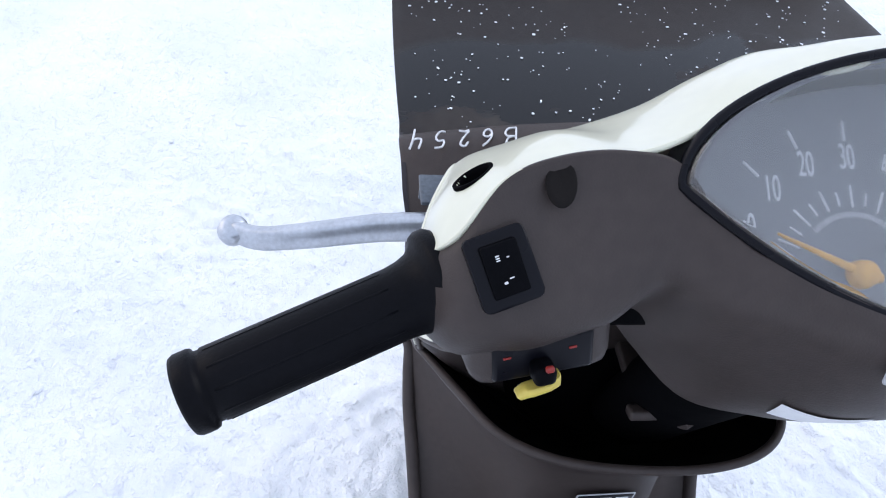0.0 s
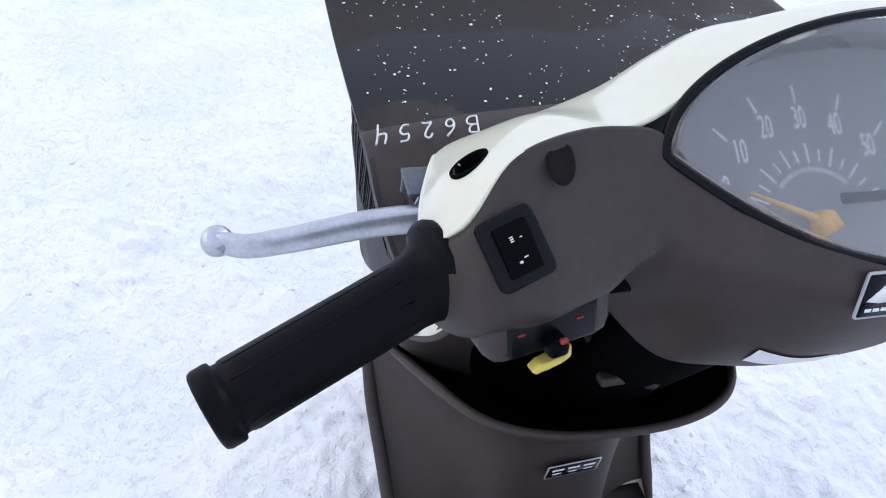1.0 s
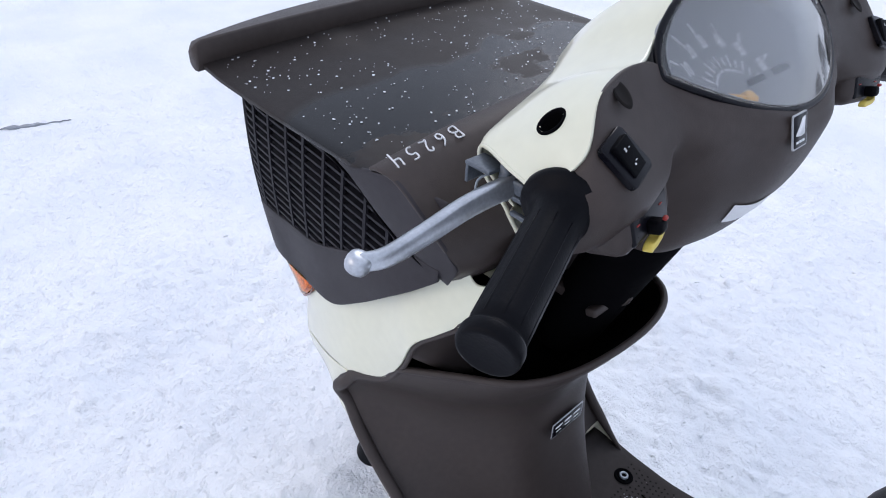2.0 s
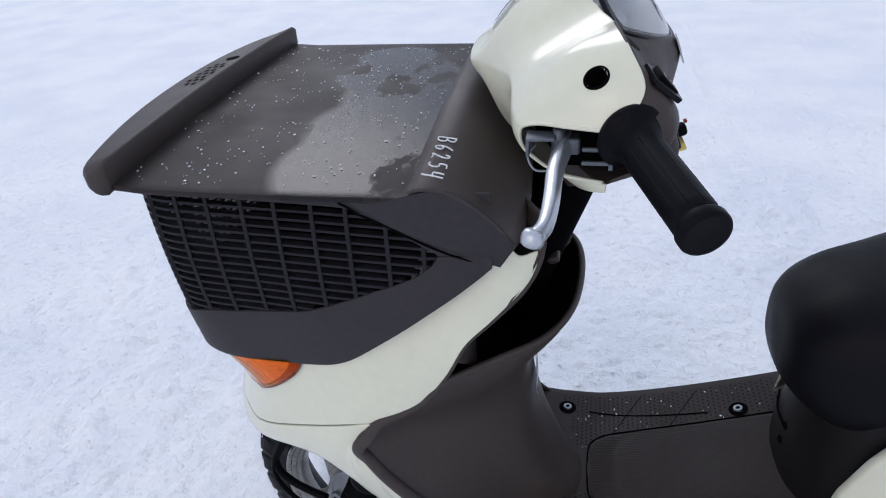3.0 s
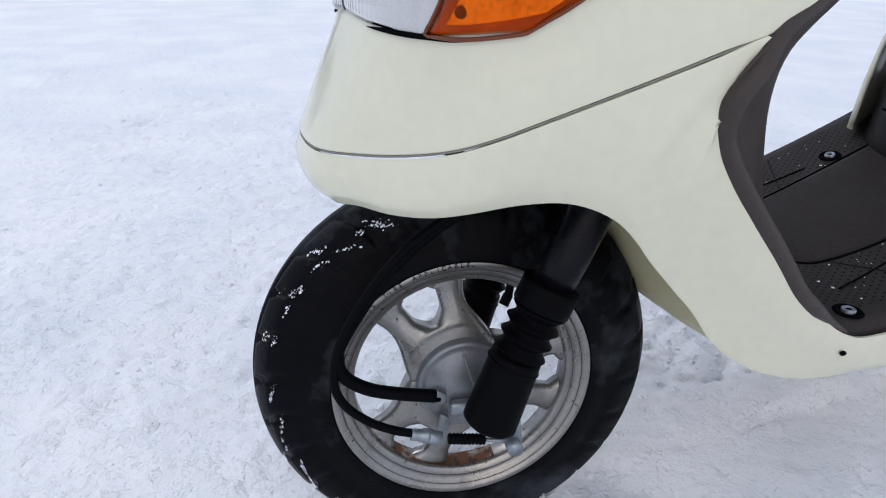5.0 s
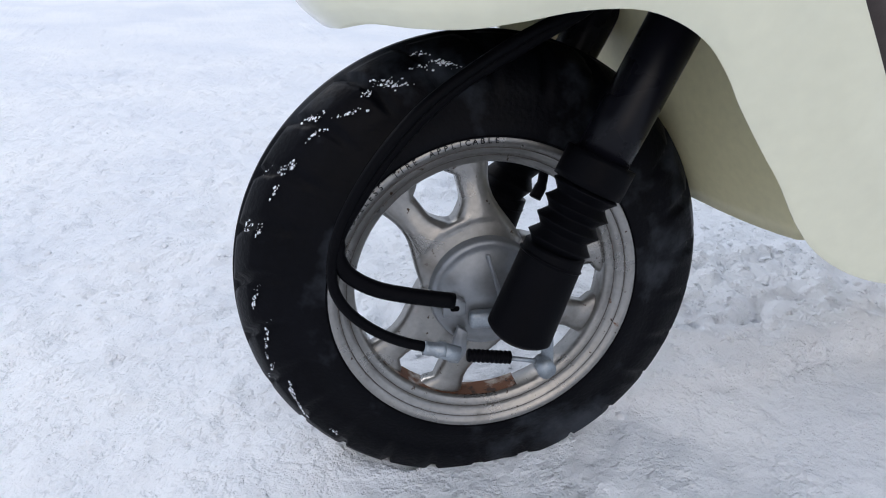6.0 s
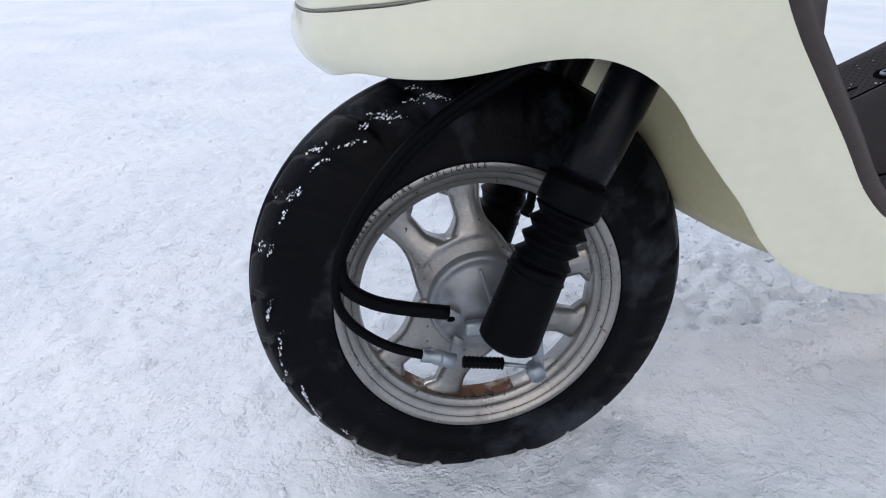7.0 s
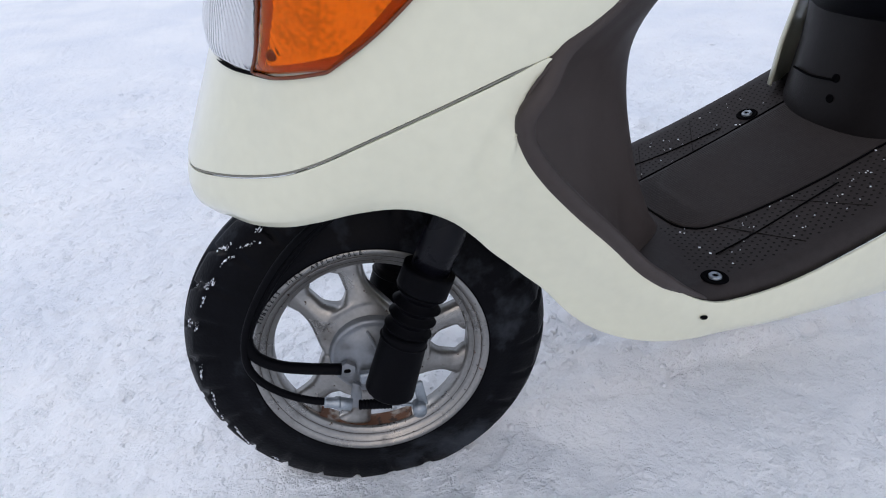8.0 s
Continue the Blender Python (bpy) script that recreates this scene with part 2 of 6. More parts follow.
def spline(points, n):
    """n points spread evenly along a smooth line through the given ones."""
    p = [Vector(q) for q in points]
    if len(p) == 2:
        return [p[0].lerp(p[1], i / (n - 1)) for i in range(n)]
    p = [2 * p[0] - p[1]] + p + [2 * p[-1] - p[-2]]
    dense = []
    for i in range(1, len(p) - 2):
        a, b, c, d = p[i - 1 : i + 3]
        for k in range(16):
            t = k / 16
            dense.append(0.5 * (2 * b + (c - a) * t + (2 * a - 5 * b + 4 * c - d) * t * t + (3 * b - a - 3 * c + d) * t ** 3))
    dense.append(p[-2])
    run = [0.0]
    for a, b in zip(dense, dense[1:]):
        run.append(run[-1] + (b - a).length)
    out, j = [], 0
    for i in range(n):
        s = run[-1] * i / (n - 1)
        while j < len(run) - 2 and run[j + 1] < s:
            j += 1
        w = (s - run[j]) / max(run[j + 1] - run[j], 1e-9)
        out.append(dense[j].lerp(dense[j + 1], min(max(w, 0), 1)))
    return out


def through_columns(columns, n):
    """Rows of points: each column, a short list from top to bottom, resampled to n points."""
    cols = [spline(c, n) for c in columns]
    return [[c[i] for c in cols] for i in range(n)]


def along(points, u):
    """The place at index u of a smooth line through points."""
    i = min(int(u), len(points) - 2)
    t = u - i
    b, c = Vector(points[i]), Vector(points[i + 1])
    a = Vector(points[i - 1]) if i else 2 * b - c
    d = Vector(points[i + 2]) if i + 2 < len(points) else 2 * c - b
    return 0.5 * (2 * b + (c - a) * t + (2 * a - 5 * b + 4 * c - d) * t * t + (3 * b - a - 3 * c + d) * t ** 3)


def refine(columns, m, n):
    """A smooth net through columns of equal length: m columns by n rows."""
    k = len(columns[0])
    lines = [[along([c[i] for c in columns], j * (len(columns) - 1) / (m - 1)) for j in range(m)] for i in range(k)]
    return [[along([l[j] for l in lines], r * (k - 1) / (n - 1)) for r in range(n)] for j in range(m)]


def sheet(rows, wrap=False, skip=None):
    """A surface through rows of points; wrap joins each row's end to its start."""
    bm = bmesh.new()
    grid = [[bm.verts.new(p) for p in r] for r in rows]
    for a, b in zip(grid, grid[1:]):
        m = len(a)
        for i in range(m if wrap else m - 1):
            quad = (a[i], a[(i + 1) % m], b[(i + 1) % m], b[i])
            if skip and skip(sum((v.co for v in quad), Vector()) / 4):
                continue
            try:
                bm.faces.new(quad)
            except ValueError:
                pass
    bmesh.ops.remove_doubles(bm, verts=bm.verts, dist=1e-5)
    loose = [v for v in bm.verts if not v.link_faces]
    bmesh.ops.delete(bm, geom=loose, context="VERTS")
    return bm


def thick(ob, depth, offset=-1.0, bevel=0.0):
    mod = ob.modifiers.new("thickness", "SOLIDIFY")
    mod.thickness, mod.offset = depth, offset
    if bevel:
        rim = ob.modifiers.new("rim", "BEVEL")
        rim.width, rim.segments, rim.limit_method, rim.angle_limit = bevel, 2, "ANGLE", radians(50)
    return ob


def tube(points, radius, seg=12, n=40, caps=True):
    """A round bar along a smooth line; radius is a number or a function of 0..1."""
    line = spline(points, n)
    rows, up = [], None
    for i, p in enumerate(line):
        t = (line[min(i + 1, n - 1)] - line[max(i - 1, 0)]).normalized()
        if up is None:
            up = t.orthogonal().normalized()
        up = (up - up.dot(t) * t).normalized()
        side = t.cross(up)
        r = radius(i / (n - 1)) if callable(radius) else radius
        rows.append([p + r * (math.cos(a) * up + math.sin(a) * side) for a in (2 * math.pi * k / seg for k in range(seg))])
    bm = sheet(rows, wrap=True)
    if caps:
        bmesh.ops.holes_fill(bm, edges=[e for e in bm.edges if e.is_boundary], sides=0)
    return bm


def turned(profile, seg=64):
    """A body of revolution about the local Y axis, from (radius, along) pairs, open at both ends."""
    rows = [[(r * math.cos(a), y, r * math.sin(a)) for a in (2 * math.pi * k / seg for k in range(seg))] for r, y in profile]
    return sheet(rows, wrap=True)


def block(size, bevel=0.002, at=Matrix()):
    bm = bmesh.new()
    bmesh.ops.create_cube(bm, size=1.0, matrix=at @ Matrix.Diagonal((*size, 1)))
    if bevel:
        bmesh.ops.bevel(bm, geom=list(bm.edges), offset=bevel, segments=3, profile=0.5, affect="EDGES")
    return bm


def frame_of(origin, x_dir, y_dir):
    """A matrix whose X runs along x_dir and whose Y lies near y_dir."""
    x = Vector(x_dir).normalized()
    z = x.cross(Vector(y_dir)).normalized()
    y = z.cross(x)
    m = Matrix((x, y, z)).transposed().to_4x4()
    m.translation = origin
    return m


def plate(outline, depth, at=Matrix(), bevel=0.0):
    """A flat plate of a 2D outline, extruded by depth along local Z."""
    bm = bmesh.new()
    low = [bm.verts.new((x, y, 0)) for x, y in outline]
    high = [bm.verts.new((x, y, depth)) for x, y in outline]
    bm.faces.new(low)
    bm.faces.new(high)
    k = len(outline)
    for i in range(k):
        bm.faces.new((low[i], low[(i + 1) % k], high[(i + 1) % k], high[i]))
    if bevel:
        bmesh.ops.bevel(bm, geom=list(bm.edges), offset=bevel, segments=2, profile=0.5, affect="EDGES")
    bm.transform(at)
    return bm


def rounded(w, h, r, k=5):
    pts = []
    for cx, cy, a0 in ((w / 2 - r, h / 2 - r, 0), (-w / 2 + r, h / 2 - r, 90), (-w / 2 + r, -h / 2 + r, 180), (w / 2 - r, -h / 2 + r, 270)):
        pts += [(cx + r * math.cos(radians(a0 + 90 * i / k)), cy + r * math.sin(radians(a0 + 90 * i / k))) for i in range(k + 1)]
    return pts


def lettering(name, text, size, mat, at, parent, label="", depth=0.0003, squeeze=1.0):
    cu = bpy.data.curves.new(name, "FONT")
    cu.body, cu.size, cu.extrude, cu.align_x, cu.align_y = text, size, depth, "CENTER", "CENTER"
    tmp = bpy.data.objects.new(name, cu)
    me = bpy.data.meshes.new_from_object(tmp)
    bpy.data.objects.remove(tmp)
    me.materials.append(mat)
    me.transform(at @ Matrix.Diagonal((squeeze, 1, 1, 1)))
    ob = new(name, me)
    ob.parent = parent
    return tagged(ob, label=label)


def join_bm(parts):
    out = bmesh.new()
    for b in parts:
        me = bpy.data.meshes.new("piece")
        b.to_mesh(me)
        b.free()
        out.from_mesh(me)
        bpy.data.meshes.remove(me)
    return out


# ---- snow-covered ground ----
def snow_height(x, y):
    p = Vector((x, y, 0.0))
    near = max(0.0, min(1.0, (2.8 - max(abs(x), abs(y))) / 0.8))
    mid = max(0.0, min(1.0, (6.0 - max(abs(x), abs(y))) / 2.0))
    h = 0.012 * noise.noise(p * 1.3) + 0.009 * mid * noise.noise(p * 4.1 + Vector((7, 0, 0))) + near * (0.0065 * noise.noise(p * 11) + 0.0035 * noise.noise(p * 27))
    rough_patch = max(0.0, noise.noise(p * 2.3 + Vector((3, 5, 1))))
    h += near * (0.022 * rough_patch * noise.noise(p * 15 + Vector((1, 9, 4))) + 0.007 * abs(noise.noise(p * 21 + Vector((4, 2, 8)))) + 0.004 * noise.noise(p * 48))
    # crusts broken into low steps with clear edges, in patches
    crust = noise.noise(p * 7.5 + Vector((2, 8, 3))) + 0.45 * noise.noise(p * 24 + Vector((6, 1, 7)))
    h += mid * 0.0085 / (1 + math.exp(-(crust - 0.22) / 0.028)) * max(0.0, min(1.0, 0.35 + 1.6 * rough_patch))
    # churned snow and a long footprint edge behind the wheel
    churn = math.exp(-(((x - 0.65) / 0.45) ** 2 + ((y - 0.19) / 0.17) ** 4))
    if churn > 0.02:
        h += churn * (0.021 * abs(noise.noise(p * 19 + Vector((5, 1, 2)))) + 0.012 * max(0.0, noise.noise(p * 34 + Vector((8, 3, 1)))) + 0.006 * noise.noise(p * 60))
    along_x = max(0.0, min(1.0, (x - 0.12) / 0.12)) * math.exp(-(max(0.0, x - 1.0) / 0.6) ** 2)
    if along_x > 0.01 and -1.0 < y < 1.0:
        brink = y - 0.004 - 0.012 * noise.noise(Vector((x * 9, 4.0, 0))) - 0.004 * noise.noise(Vector((x * 40, 2.0, 0)))
        pressed = along_x * math.exp(-((y + 0.16) / 0.16) ** 4)
        h = h * (1 - 0.6 * pressed) + 0.014 * along_x * (1 / (1 + math.exp(-brink / 0.0035)) - 0.5) * math.exp(-(y / 0.12) ** 2)
    wheel = math.exp(-(((x - 0.01) / 0.12) ** 2 + ((y - 0.0) / 0.07) ** 2))
    return h * (1 - 0.8 * wheel) - 0.002 - 0.012 * wheel


def make_ground():
    fine = np.concatenate([np.arange(-2.0, -1.0, 0.016), np.arange(-1.0, 1.2, 0.0085), np.arange(1.2, 2.0001, 0.016)])
    outer = [2.0]
    step = 0.016
    while outer[-1] < 420:
        step *= 1.14
        outer.append(outer[-1] + step)
    axis = np.concatenate([-np.array(outer[:0:-1]), fine, np.array(outer[1:])])
    n = len(axis)
    verts = []
    for y in axis + 0.3:
        for x in axis:
            far = max(abs(x), abs(y))
            verts.append((x, y, snow_height(x, y) if far < 40 else 0.0))
    faces = [(j * n + i, j * n + i + 1, (j + 1) * n + i + 1, (j + 1) * n + i) for j in range(n - 1) for i in range(n - 1)]
    me = bpy.data.meshes.new("ground")
    me.from_pydata(verts, [], faces)
    me.polygons.foreach_set("use_smooth", [True] * len(faces))
    me.materials.append(SNOW)
    return tagged(new("ground", me), "white trampled snow covering the level ground", "snow", kind="structure")


make_ground()


def snow_crumbs():
    """Broken lumps of crust lying on the trampled snow, thickest behind the wheel."""
    pick = random.Random(11)
    verts, faces = [], []
    ball = bmesh.new()
    bmesh.ops.create_icosphere(ball, subdivisions=1, radius=1)
    shape = [v.co.copy() for v in ball.verts]
    sides = [[v.index for v in f.verts] for f in ball.faces]
    ball.free()
    for k in range(3600):
        if k < 1500:
            x, y = pick.gauss(0.62, 0.36), pick.gauss(0.24, 0.16)
        else:
            x, y = pick.uniform(-1.9, 1.9), pick.uniform(-1.0, 2.8)
            if noise.noise(Vector((x * 2.1, y * 2.1, 6.0))) < 0.08:
                continue
        if math.hypot(x - 0.02, y) < 0.14 or abs(y + 0.16) < 0.14 and x > 0.15:
            continue
        r = 0.0018 + 0.0060 * pick.random() ** 5
        turn = Matrix.Rotation(pick.random() * 6.28, 3, "Z") @ Matrix.Rotation(pick.uniform(-0.5, 0.5), 3, "X")
        size = Vector((r * pick.uniform(0.8, 1.7), r * pick.uniform(0.7, 1.2), r * pick.uniform(0.4, 0.7)))
        at = Vector((x, y, snow_height(x, y) + 0.05 * r))
        first = len(verts)
        for c in shape:
            q = Vector((c.x * size.x, c.y * size.y, c.z * size.z)) * pick.uniform(0.75, 1.2)
            verts.append(tuple(at + turn @ q))
        faces += [[first + i for i in side] for side in sides]
    me = bpy.data.meshes.new("snow_crumbs")
    me.from_pydata(verts, [], faces)
    me.polygons.foreach_set("use_smooth", [True] * len(faces))
    me.materials.append(SNOW)
    return tagged(new("snow_crumbs", me), "small broken lumps of white snow crust on the trampled ground", "snow", kind="stuff")


snow_crumbs()

# ---- the scooter ----
scooter = tagged(new("scooter"), "cream and dark brown motor scooter parked on snow", "scooter")


# front cowl, upper half: columns from the nose round to the rear edge, top to seam
# four rails from the nose round to the rear edge
COWL_TOP = [(-0.027, 0.020, 0.660), (-0.026, -0.030, 0.658), (-0.024, -0.080, 0.656), (-0.020, -0.118, 0.652), (-0.012, -0.150, 0.650), (0.000, -0.168, 0.648), (0.030, -0.178, 0.648), (0.060, -0.183, 0.650), (0.100, -0.188, 0.656), (0.140, -0.195, 0.674), (0.180, -0.198, 0.696), (0.212, -0.196, 0.719), (0.242, -0.195, 0.743), (0.266, -0.195, 0.764), (0.288, -0.194, 0.782), (0.316, -0.195, 0.803), (0.336, -0.194, 0.819), (0.347, -0.190, 0.824)]
COWL_WAIST = [(-0.046, 0.020, 0.575), (-0.044, -0.025, 0.574), (-0.034, -0.066, 0.574), (-0.020, -0.097, 0.574), (-0.008, -0.124, 0.574), (0.014, -0.144, 0.577), (0.036, -0.161, 0.582), (0.066, -0.175, 0.590), (0.106, -0.187, 0.605), (0.145, -0.195, 0.620), (0.185, -0.200, 0.638), (0.224, -0.199, 0.665), (0.256, -0.201, 0.700), (0.282, -0.203, 0.736), (0.306, -0.201, 0.760), (0.334, -0.197, 0.785), (0.350, -0.193, 0.795), (0.358, -0.187, 0.808)]
COWL_HIP = [(-0.075, 0.020, 0.505), (-0.072, -0.025, 0.506), (-0.056, -0.067, 0.510), (-0.034, -0.098, 0.514), (-0.012, -0.126, 0.520), (0.012, -0.146, 0.528), (0.037, -0.162, 0.538), (0.072, -0.175, 0.549), (0.111, -0.187, 0.565), (0.149, -0.196, 0.580), (0.189, -0.200, 0.596), (0.236, -0.198, 0.625), (0.271, -0.202, 0.670), (0.297, -0.207, 0.717), (0.324, -0.203, 0.746), (0.353, -0.194, 0.775), (0.366, -0.187, 0.792), (0.370, -0.181, 0.808)]
COWL_SEAM = [(-0.093, 0.020, 0.466), (-0.088, -0.025, 0.468), (-0.066, -0.068, 0.474), (-0.041, -0.100, 0.480), (-0.015, -0.129, 0.489), (0.010, -0.147, 0.500), (0.037, -0.161, 0.513), (0.075, -0.174, 0.529), (0.113, -0.186, 0.545), (0.150, -0.195, 0.560), (0.190, -0.199, 0.573), (0.241, -0.195, 0.602), (0.277, -0.200, 0.652), (0.303, -0.208, 0.706), (0.332, -0.202, 0.737), (0.362, -0.189, 0.768), (0.374, -0.181, 0.788), (0.379, -0.175, 0.808)]
UPPER = list(zip(COWL_TOP, COWL_WAIST, COWL_HIP, COWL_SEAM))
# the lower cowl and skirt, rails from the nose to the tail
SKIRT_TOP = [(-0.093, 0.020, 0.463), (-0.088, -0.025, 0.465), (-0.066, -0.068, 0.471), (-0.041, -0.100, 0.477), (-0.015, -0.129, 0.486), (0.010, -0.147, 0.497), (0.037, -0.161, 0.510), (0.075, -0.174, 0.526), (0.113, -0.186, 0.542), (0.148, -0.194, 0.556), (0.181, -0.200, 0.569), (0.168, -0.199, 0.549), (0.154, -0.197, 0.526), (0.163, -0.194, 0.499), (0.182, -0.194, 0.469), (0.212, -0.193, 0.434), (0.253, -0.188, 0.391), (0.295, -0.183, 0.345), (0.340, -0.180, 0.309), (0.380, -0.178, 0.283), (0.420, -0.177, 0.272), (0.500, -0.177, 0.275), (0.600, -0.178, 0.300), (0.750, -0.180, 0.352), (1.000, -0.180, 0.440)]
SKIRT_UPPER = [(-0.097, 0.020, 0.446), (-0.093, -0.025, 0.448), (-0.072, -0.067, 0.454), (-0.048, -0.100, 0.457), (-0.020, -0.126, 0.463), (0.007, -0.142, 0.472), (0.035, -0.156, 0.484), (0.071, -0.167, 0.494), (0.104, -0.178, 0.502), (0.125, -0.186, 0.506), (0.143, -0.190, 0.515), (0.149, -0.192, 0.490), (0.158, -0.188, 0.470), (0.172, -0.184, 0.449), (0.191, -0.183, 0.421), (0.218, -0.183, 0.390), (0.255, -0.180, 0.354), (0.296, -0.178, 0.317), (0.339, -0.178, 0.288), (0.380, -0.177, 0.266), (0.420, -0.177, 0.255), (0.500, -0.177, 0.252), (0.600, -0.178, 0.266), (0.750, -0.180, 0.300), (1.000, -0.180, 0.350)]
SKIRT_LOWER = [(-0.093, 0.020, 0.430), (-0.090, -0.025, 0.433), (-0.072, -0.064, 0.440), (-0.050, -0.096, 0.441), (-0.023, -0.119, 0.444), (0.005, -0.134, 0.451), (0.034, -0.147, 0.460), (0.067, -0.156, 0.463), (0.094, -0.164, 0.460), (0.112, -0.168, 0.451), (0.129, -0.169, 0.440), (0.148, -0.170, 0.425), (0.164, -0.168, 0.408), (0.182, -0.166, 0.388), (0.202, -0.165, 0.366), (0.227, -0.166, 0.340), (0.259, -0.166, 0.312), (0.297, -0.168, 0.286), (0.337, -0.172, 0.264), (0.380, -0.173, 0.246), (0.420, -0.174, 0.236), (0.500, -0.175, 0.229), (0.600, -0.175, 0.232), (0.750, -0.176, 0.248), (1.000, -0.176, 0.265)]
SKIRT_FOOT = [(-0.080, 0.020, 0.418), (-0.078, -0.025, 0.421), (-0.066, -0.058, 0.428), (-0.047, -0.088, 0.429), (-0.021, -0.109, 0.431), (0.006, -0.124, 0.437), (0.035, -0.136, 0.444), (0.066, -0.146, 0.446), (0.091, -0.152, 0.440), (0.114, -0.156, 0.427), (0.133, -0.157, 0.408), (0.147, -0.156, 0.391), (0.166, -0.154, 0.371), (0.186, -0.153, 0.350), (0.206, -0.153, 0.329), (0.232, -0.154, 0.296), (0.262, -0.155, 0.268), (0.298, -0.159, 0.247), (0.336, -0.164, 0.234), (0.380, -0.167, 0.226), (0.420, -0.168, 0.224), (0.500, -0.169, 0.217), (0.600, -0.168, 0.213), (0.750, -0.168, 0.211), (1.000, -0.168, 0.215)]
LOWER = list(zip(SKIRT_TOP, SKIRT_UPPER, SKIRT_LOWER, SKIRT_FOOT))


def both_sides(columns, mid=YC):
    """Left-hand columns, the first on the middle plane, made whole with their mirror images."""
    return [[flip(p, mid) for p in c] for c in columns[:0:-1]] + [list(c) for c in columns]


def far_panel(p):
    """The far side of the cream panels: behind the nose they draw in towards the frame."""
    k = (0.10 + 0.13 * max(0.0, min(1.0, (p[2] - 0.50) / 0.14))) * max(0.0, min(1.0, (p[0] - 0.15) / 0.10))
    return (p[0], YC + (YC - p[1]) * (1 - k), p[2])


def whole(columns):
    return [[far_panel(p) for p in c] for c in columns[:0:-1]] + [list(c) for c in columns]


upper_net = refine(both_sides(UPPER), 141, 22)
upper = thick(part("front_cowl", sheet(upper_net), CREAM, scooter, "cream painted front cowl"), 0.003, bevel=0.001)
lower_net = refine(whole(LOWER), 181, 20)
lower = thick(part("leg_shield_skirt", sheet(lower_net), CREAM, scooter, "cream painted lower cowl and side skirt"), 0.003, bevel=0.001)

# a dark joint just under the seam between the two cowls
joint = [c[-1] for c in refine(both_sides([c for c in UPPER[:11]]), 90, 4)]
part("cowl_joint", tube([p + Vector((0.0012 if abs(p.y - YC) < 0.05 else 0, 0.0018 if p.y < YC else -0.0018, -0.0015)) for p in joint], 0.0010, 8, 120), SEAM, scooter)

# small dark vent slot in the skirt
slot = frame_of((0.382, -0.1785, 0.262), (1, 0, -0.25), (0.02, 0.2, 1))
vent = bmesh.new()
bmesh.ops.create_uvsphere(vent, u_segments=16, v_segments=8, radius=1, matrix=slot @ Matrix.Diagonal((0.0052, 0.0026, 0.0016, 1)))
part("vent_slot", vent, PIT, scooter)

# wheel housing behind the front wheel
house = []
for x, z in ((0.186, 0.478), (0.197, 0.435), (0.212, 0.385), (0.235, 0.328), (0.256, 0.292), (0.268, 0.276)):
    row = [(x, -0.146, z), (x + 0.008, -0.122, z - 0.010), (x + 0.012, -0.060, z - 0.018), (x + 0.012, YC, z - 0.020)]
    house.append(spline(row + [flip(p) for p in row[-2::-1]], 17))
thick(part("inner_fender", sheet(house), CREAM_IN, scooter, "cream inner fender behind the wheel"), 0.003)
# black sheet over the wheel, the arch's shade put into its colour
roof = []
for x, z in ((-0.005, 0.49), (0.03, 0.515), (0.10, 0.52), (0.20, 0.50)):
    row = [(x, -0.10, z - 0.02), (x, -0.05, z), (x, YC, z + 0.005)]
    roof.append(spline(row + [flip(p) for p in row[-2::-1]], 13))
part("wheel_arch_dark", sheet(roof), PIT, scooter)

# dark edging behind the cream panels
EDGE = [(0.380, -0.164, 0.845), (0.378, -0.177, 0.802), (0.362, -0.188, 0.768), (0.332, -0.200, 0.737), (0.303, -0.205, 0.706), (0.277, -0.197, 0.652), (0.241, -0.192, 0.602), (0.190, -0.197, 0.574), (0.172, -0.2030, 0.549), (0.156, -0.2020, 0.527), (0.163, -0.192, 0.499), (0.182, -0.192, 0.469), (0.212, -0.191, 0.434), (0.253, -0.186, 0.391), (0.295, -0.181, 0.345), (0.340, -0.178, 0.309), (0.380, -0.176, 0.283)]
for side in (0, 1):
    line = [Vector(p) + Vector((0.0055 if i > 6 else 0.0008, 0.0032, -0.001)) for i, p in enumerate(EDGE)]
    part("leg_shield_edge", tube([far_panel(p) if side else p for p in line], lambda t: (0.0035 + 0.0049 * min(1.0, max(0.0, (t - 0.30) / 0.16))) * min(1.0, 0.15 + 9 * (1 - t)), 12, 120), BROWN, scooter)

# inner leg shield with its open pocket
SHIELD = [
    [(0.380, -0.164, 0.845), (0.365, -0.140, 0.845), (0.345, -0.100, 0.845), (0.335, -0.050, 0.845), (0.332, YC, 0.845)],
    [(0.378, -0.178, 0.802), (0.360, -0.150, 0.802), (0.338, -0.105, 0.802), (0.326, -0.050, 0.802), (0.323, YC, 0.802)],
    [(0.347, -0.196, 0.752), (0.335, -0.160, 0.752), (0.320, -0.110, 0.752), (0.312, -0.050, 0.752), (0.310, YC, 0.752)],
    [(0.303, -0.205, 0.706), (0.305, -0.165, 0.700), (0.302, -0.110, 0.695), (0.300, -0.050, 0.692), (0.300, YC, 0.690)],
    [(0.290, -0.203, 0.680), (0.300, -0.160, 0.640), (0.298, -0.110, 0.600), (0.296, -0.050, 0.570), (0.296, YC, 0.560)],
]
def far_side(p):
    """The far side of the leg shield, narrower than the near one, most so at its top."""
    narrow = 0.88 - 0.12 * max(0.0, min(1.0, (p[2] - 0.50) / 0.14))
    return (p[0], YC + (YC - p[1]) * narrow, p[2])


rows = [spline(r + [far_side(p) for p in r[-2::-1]], 41) for r in SHIELD]
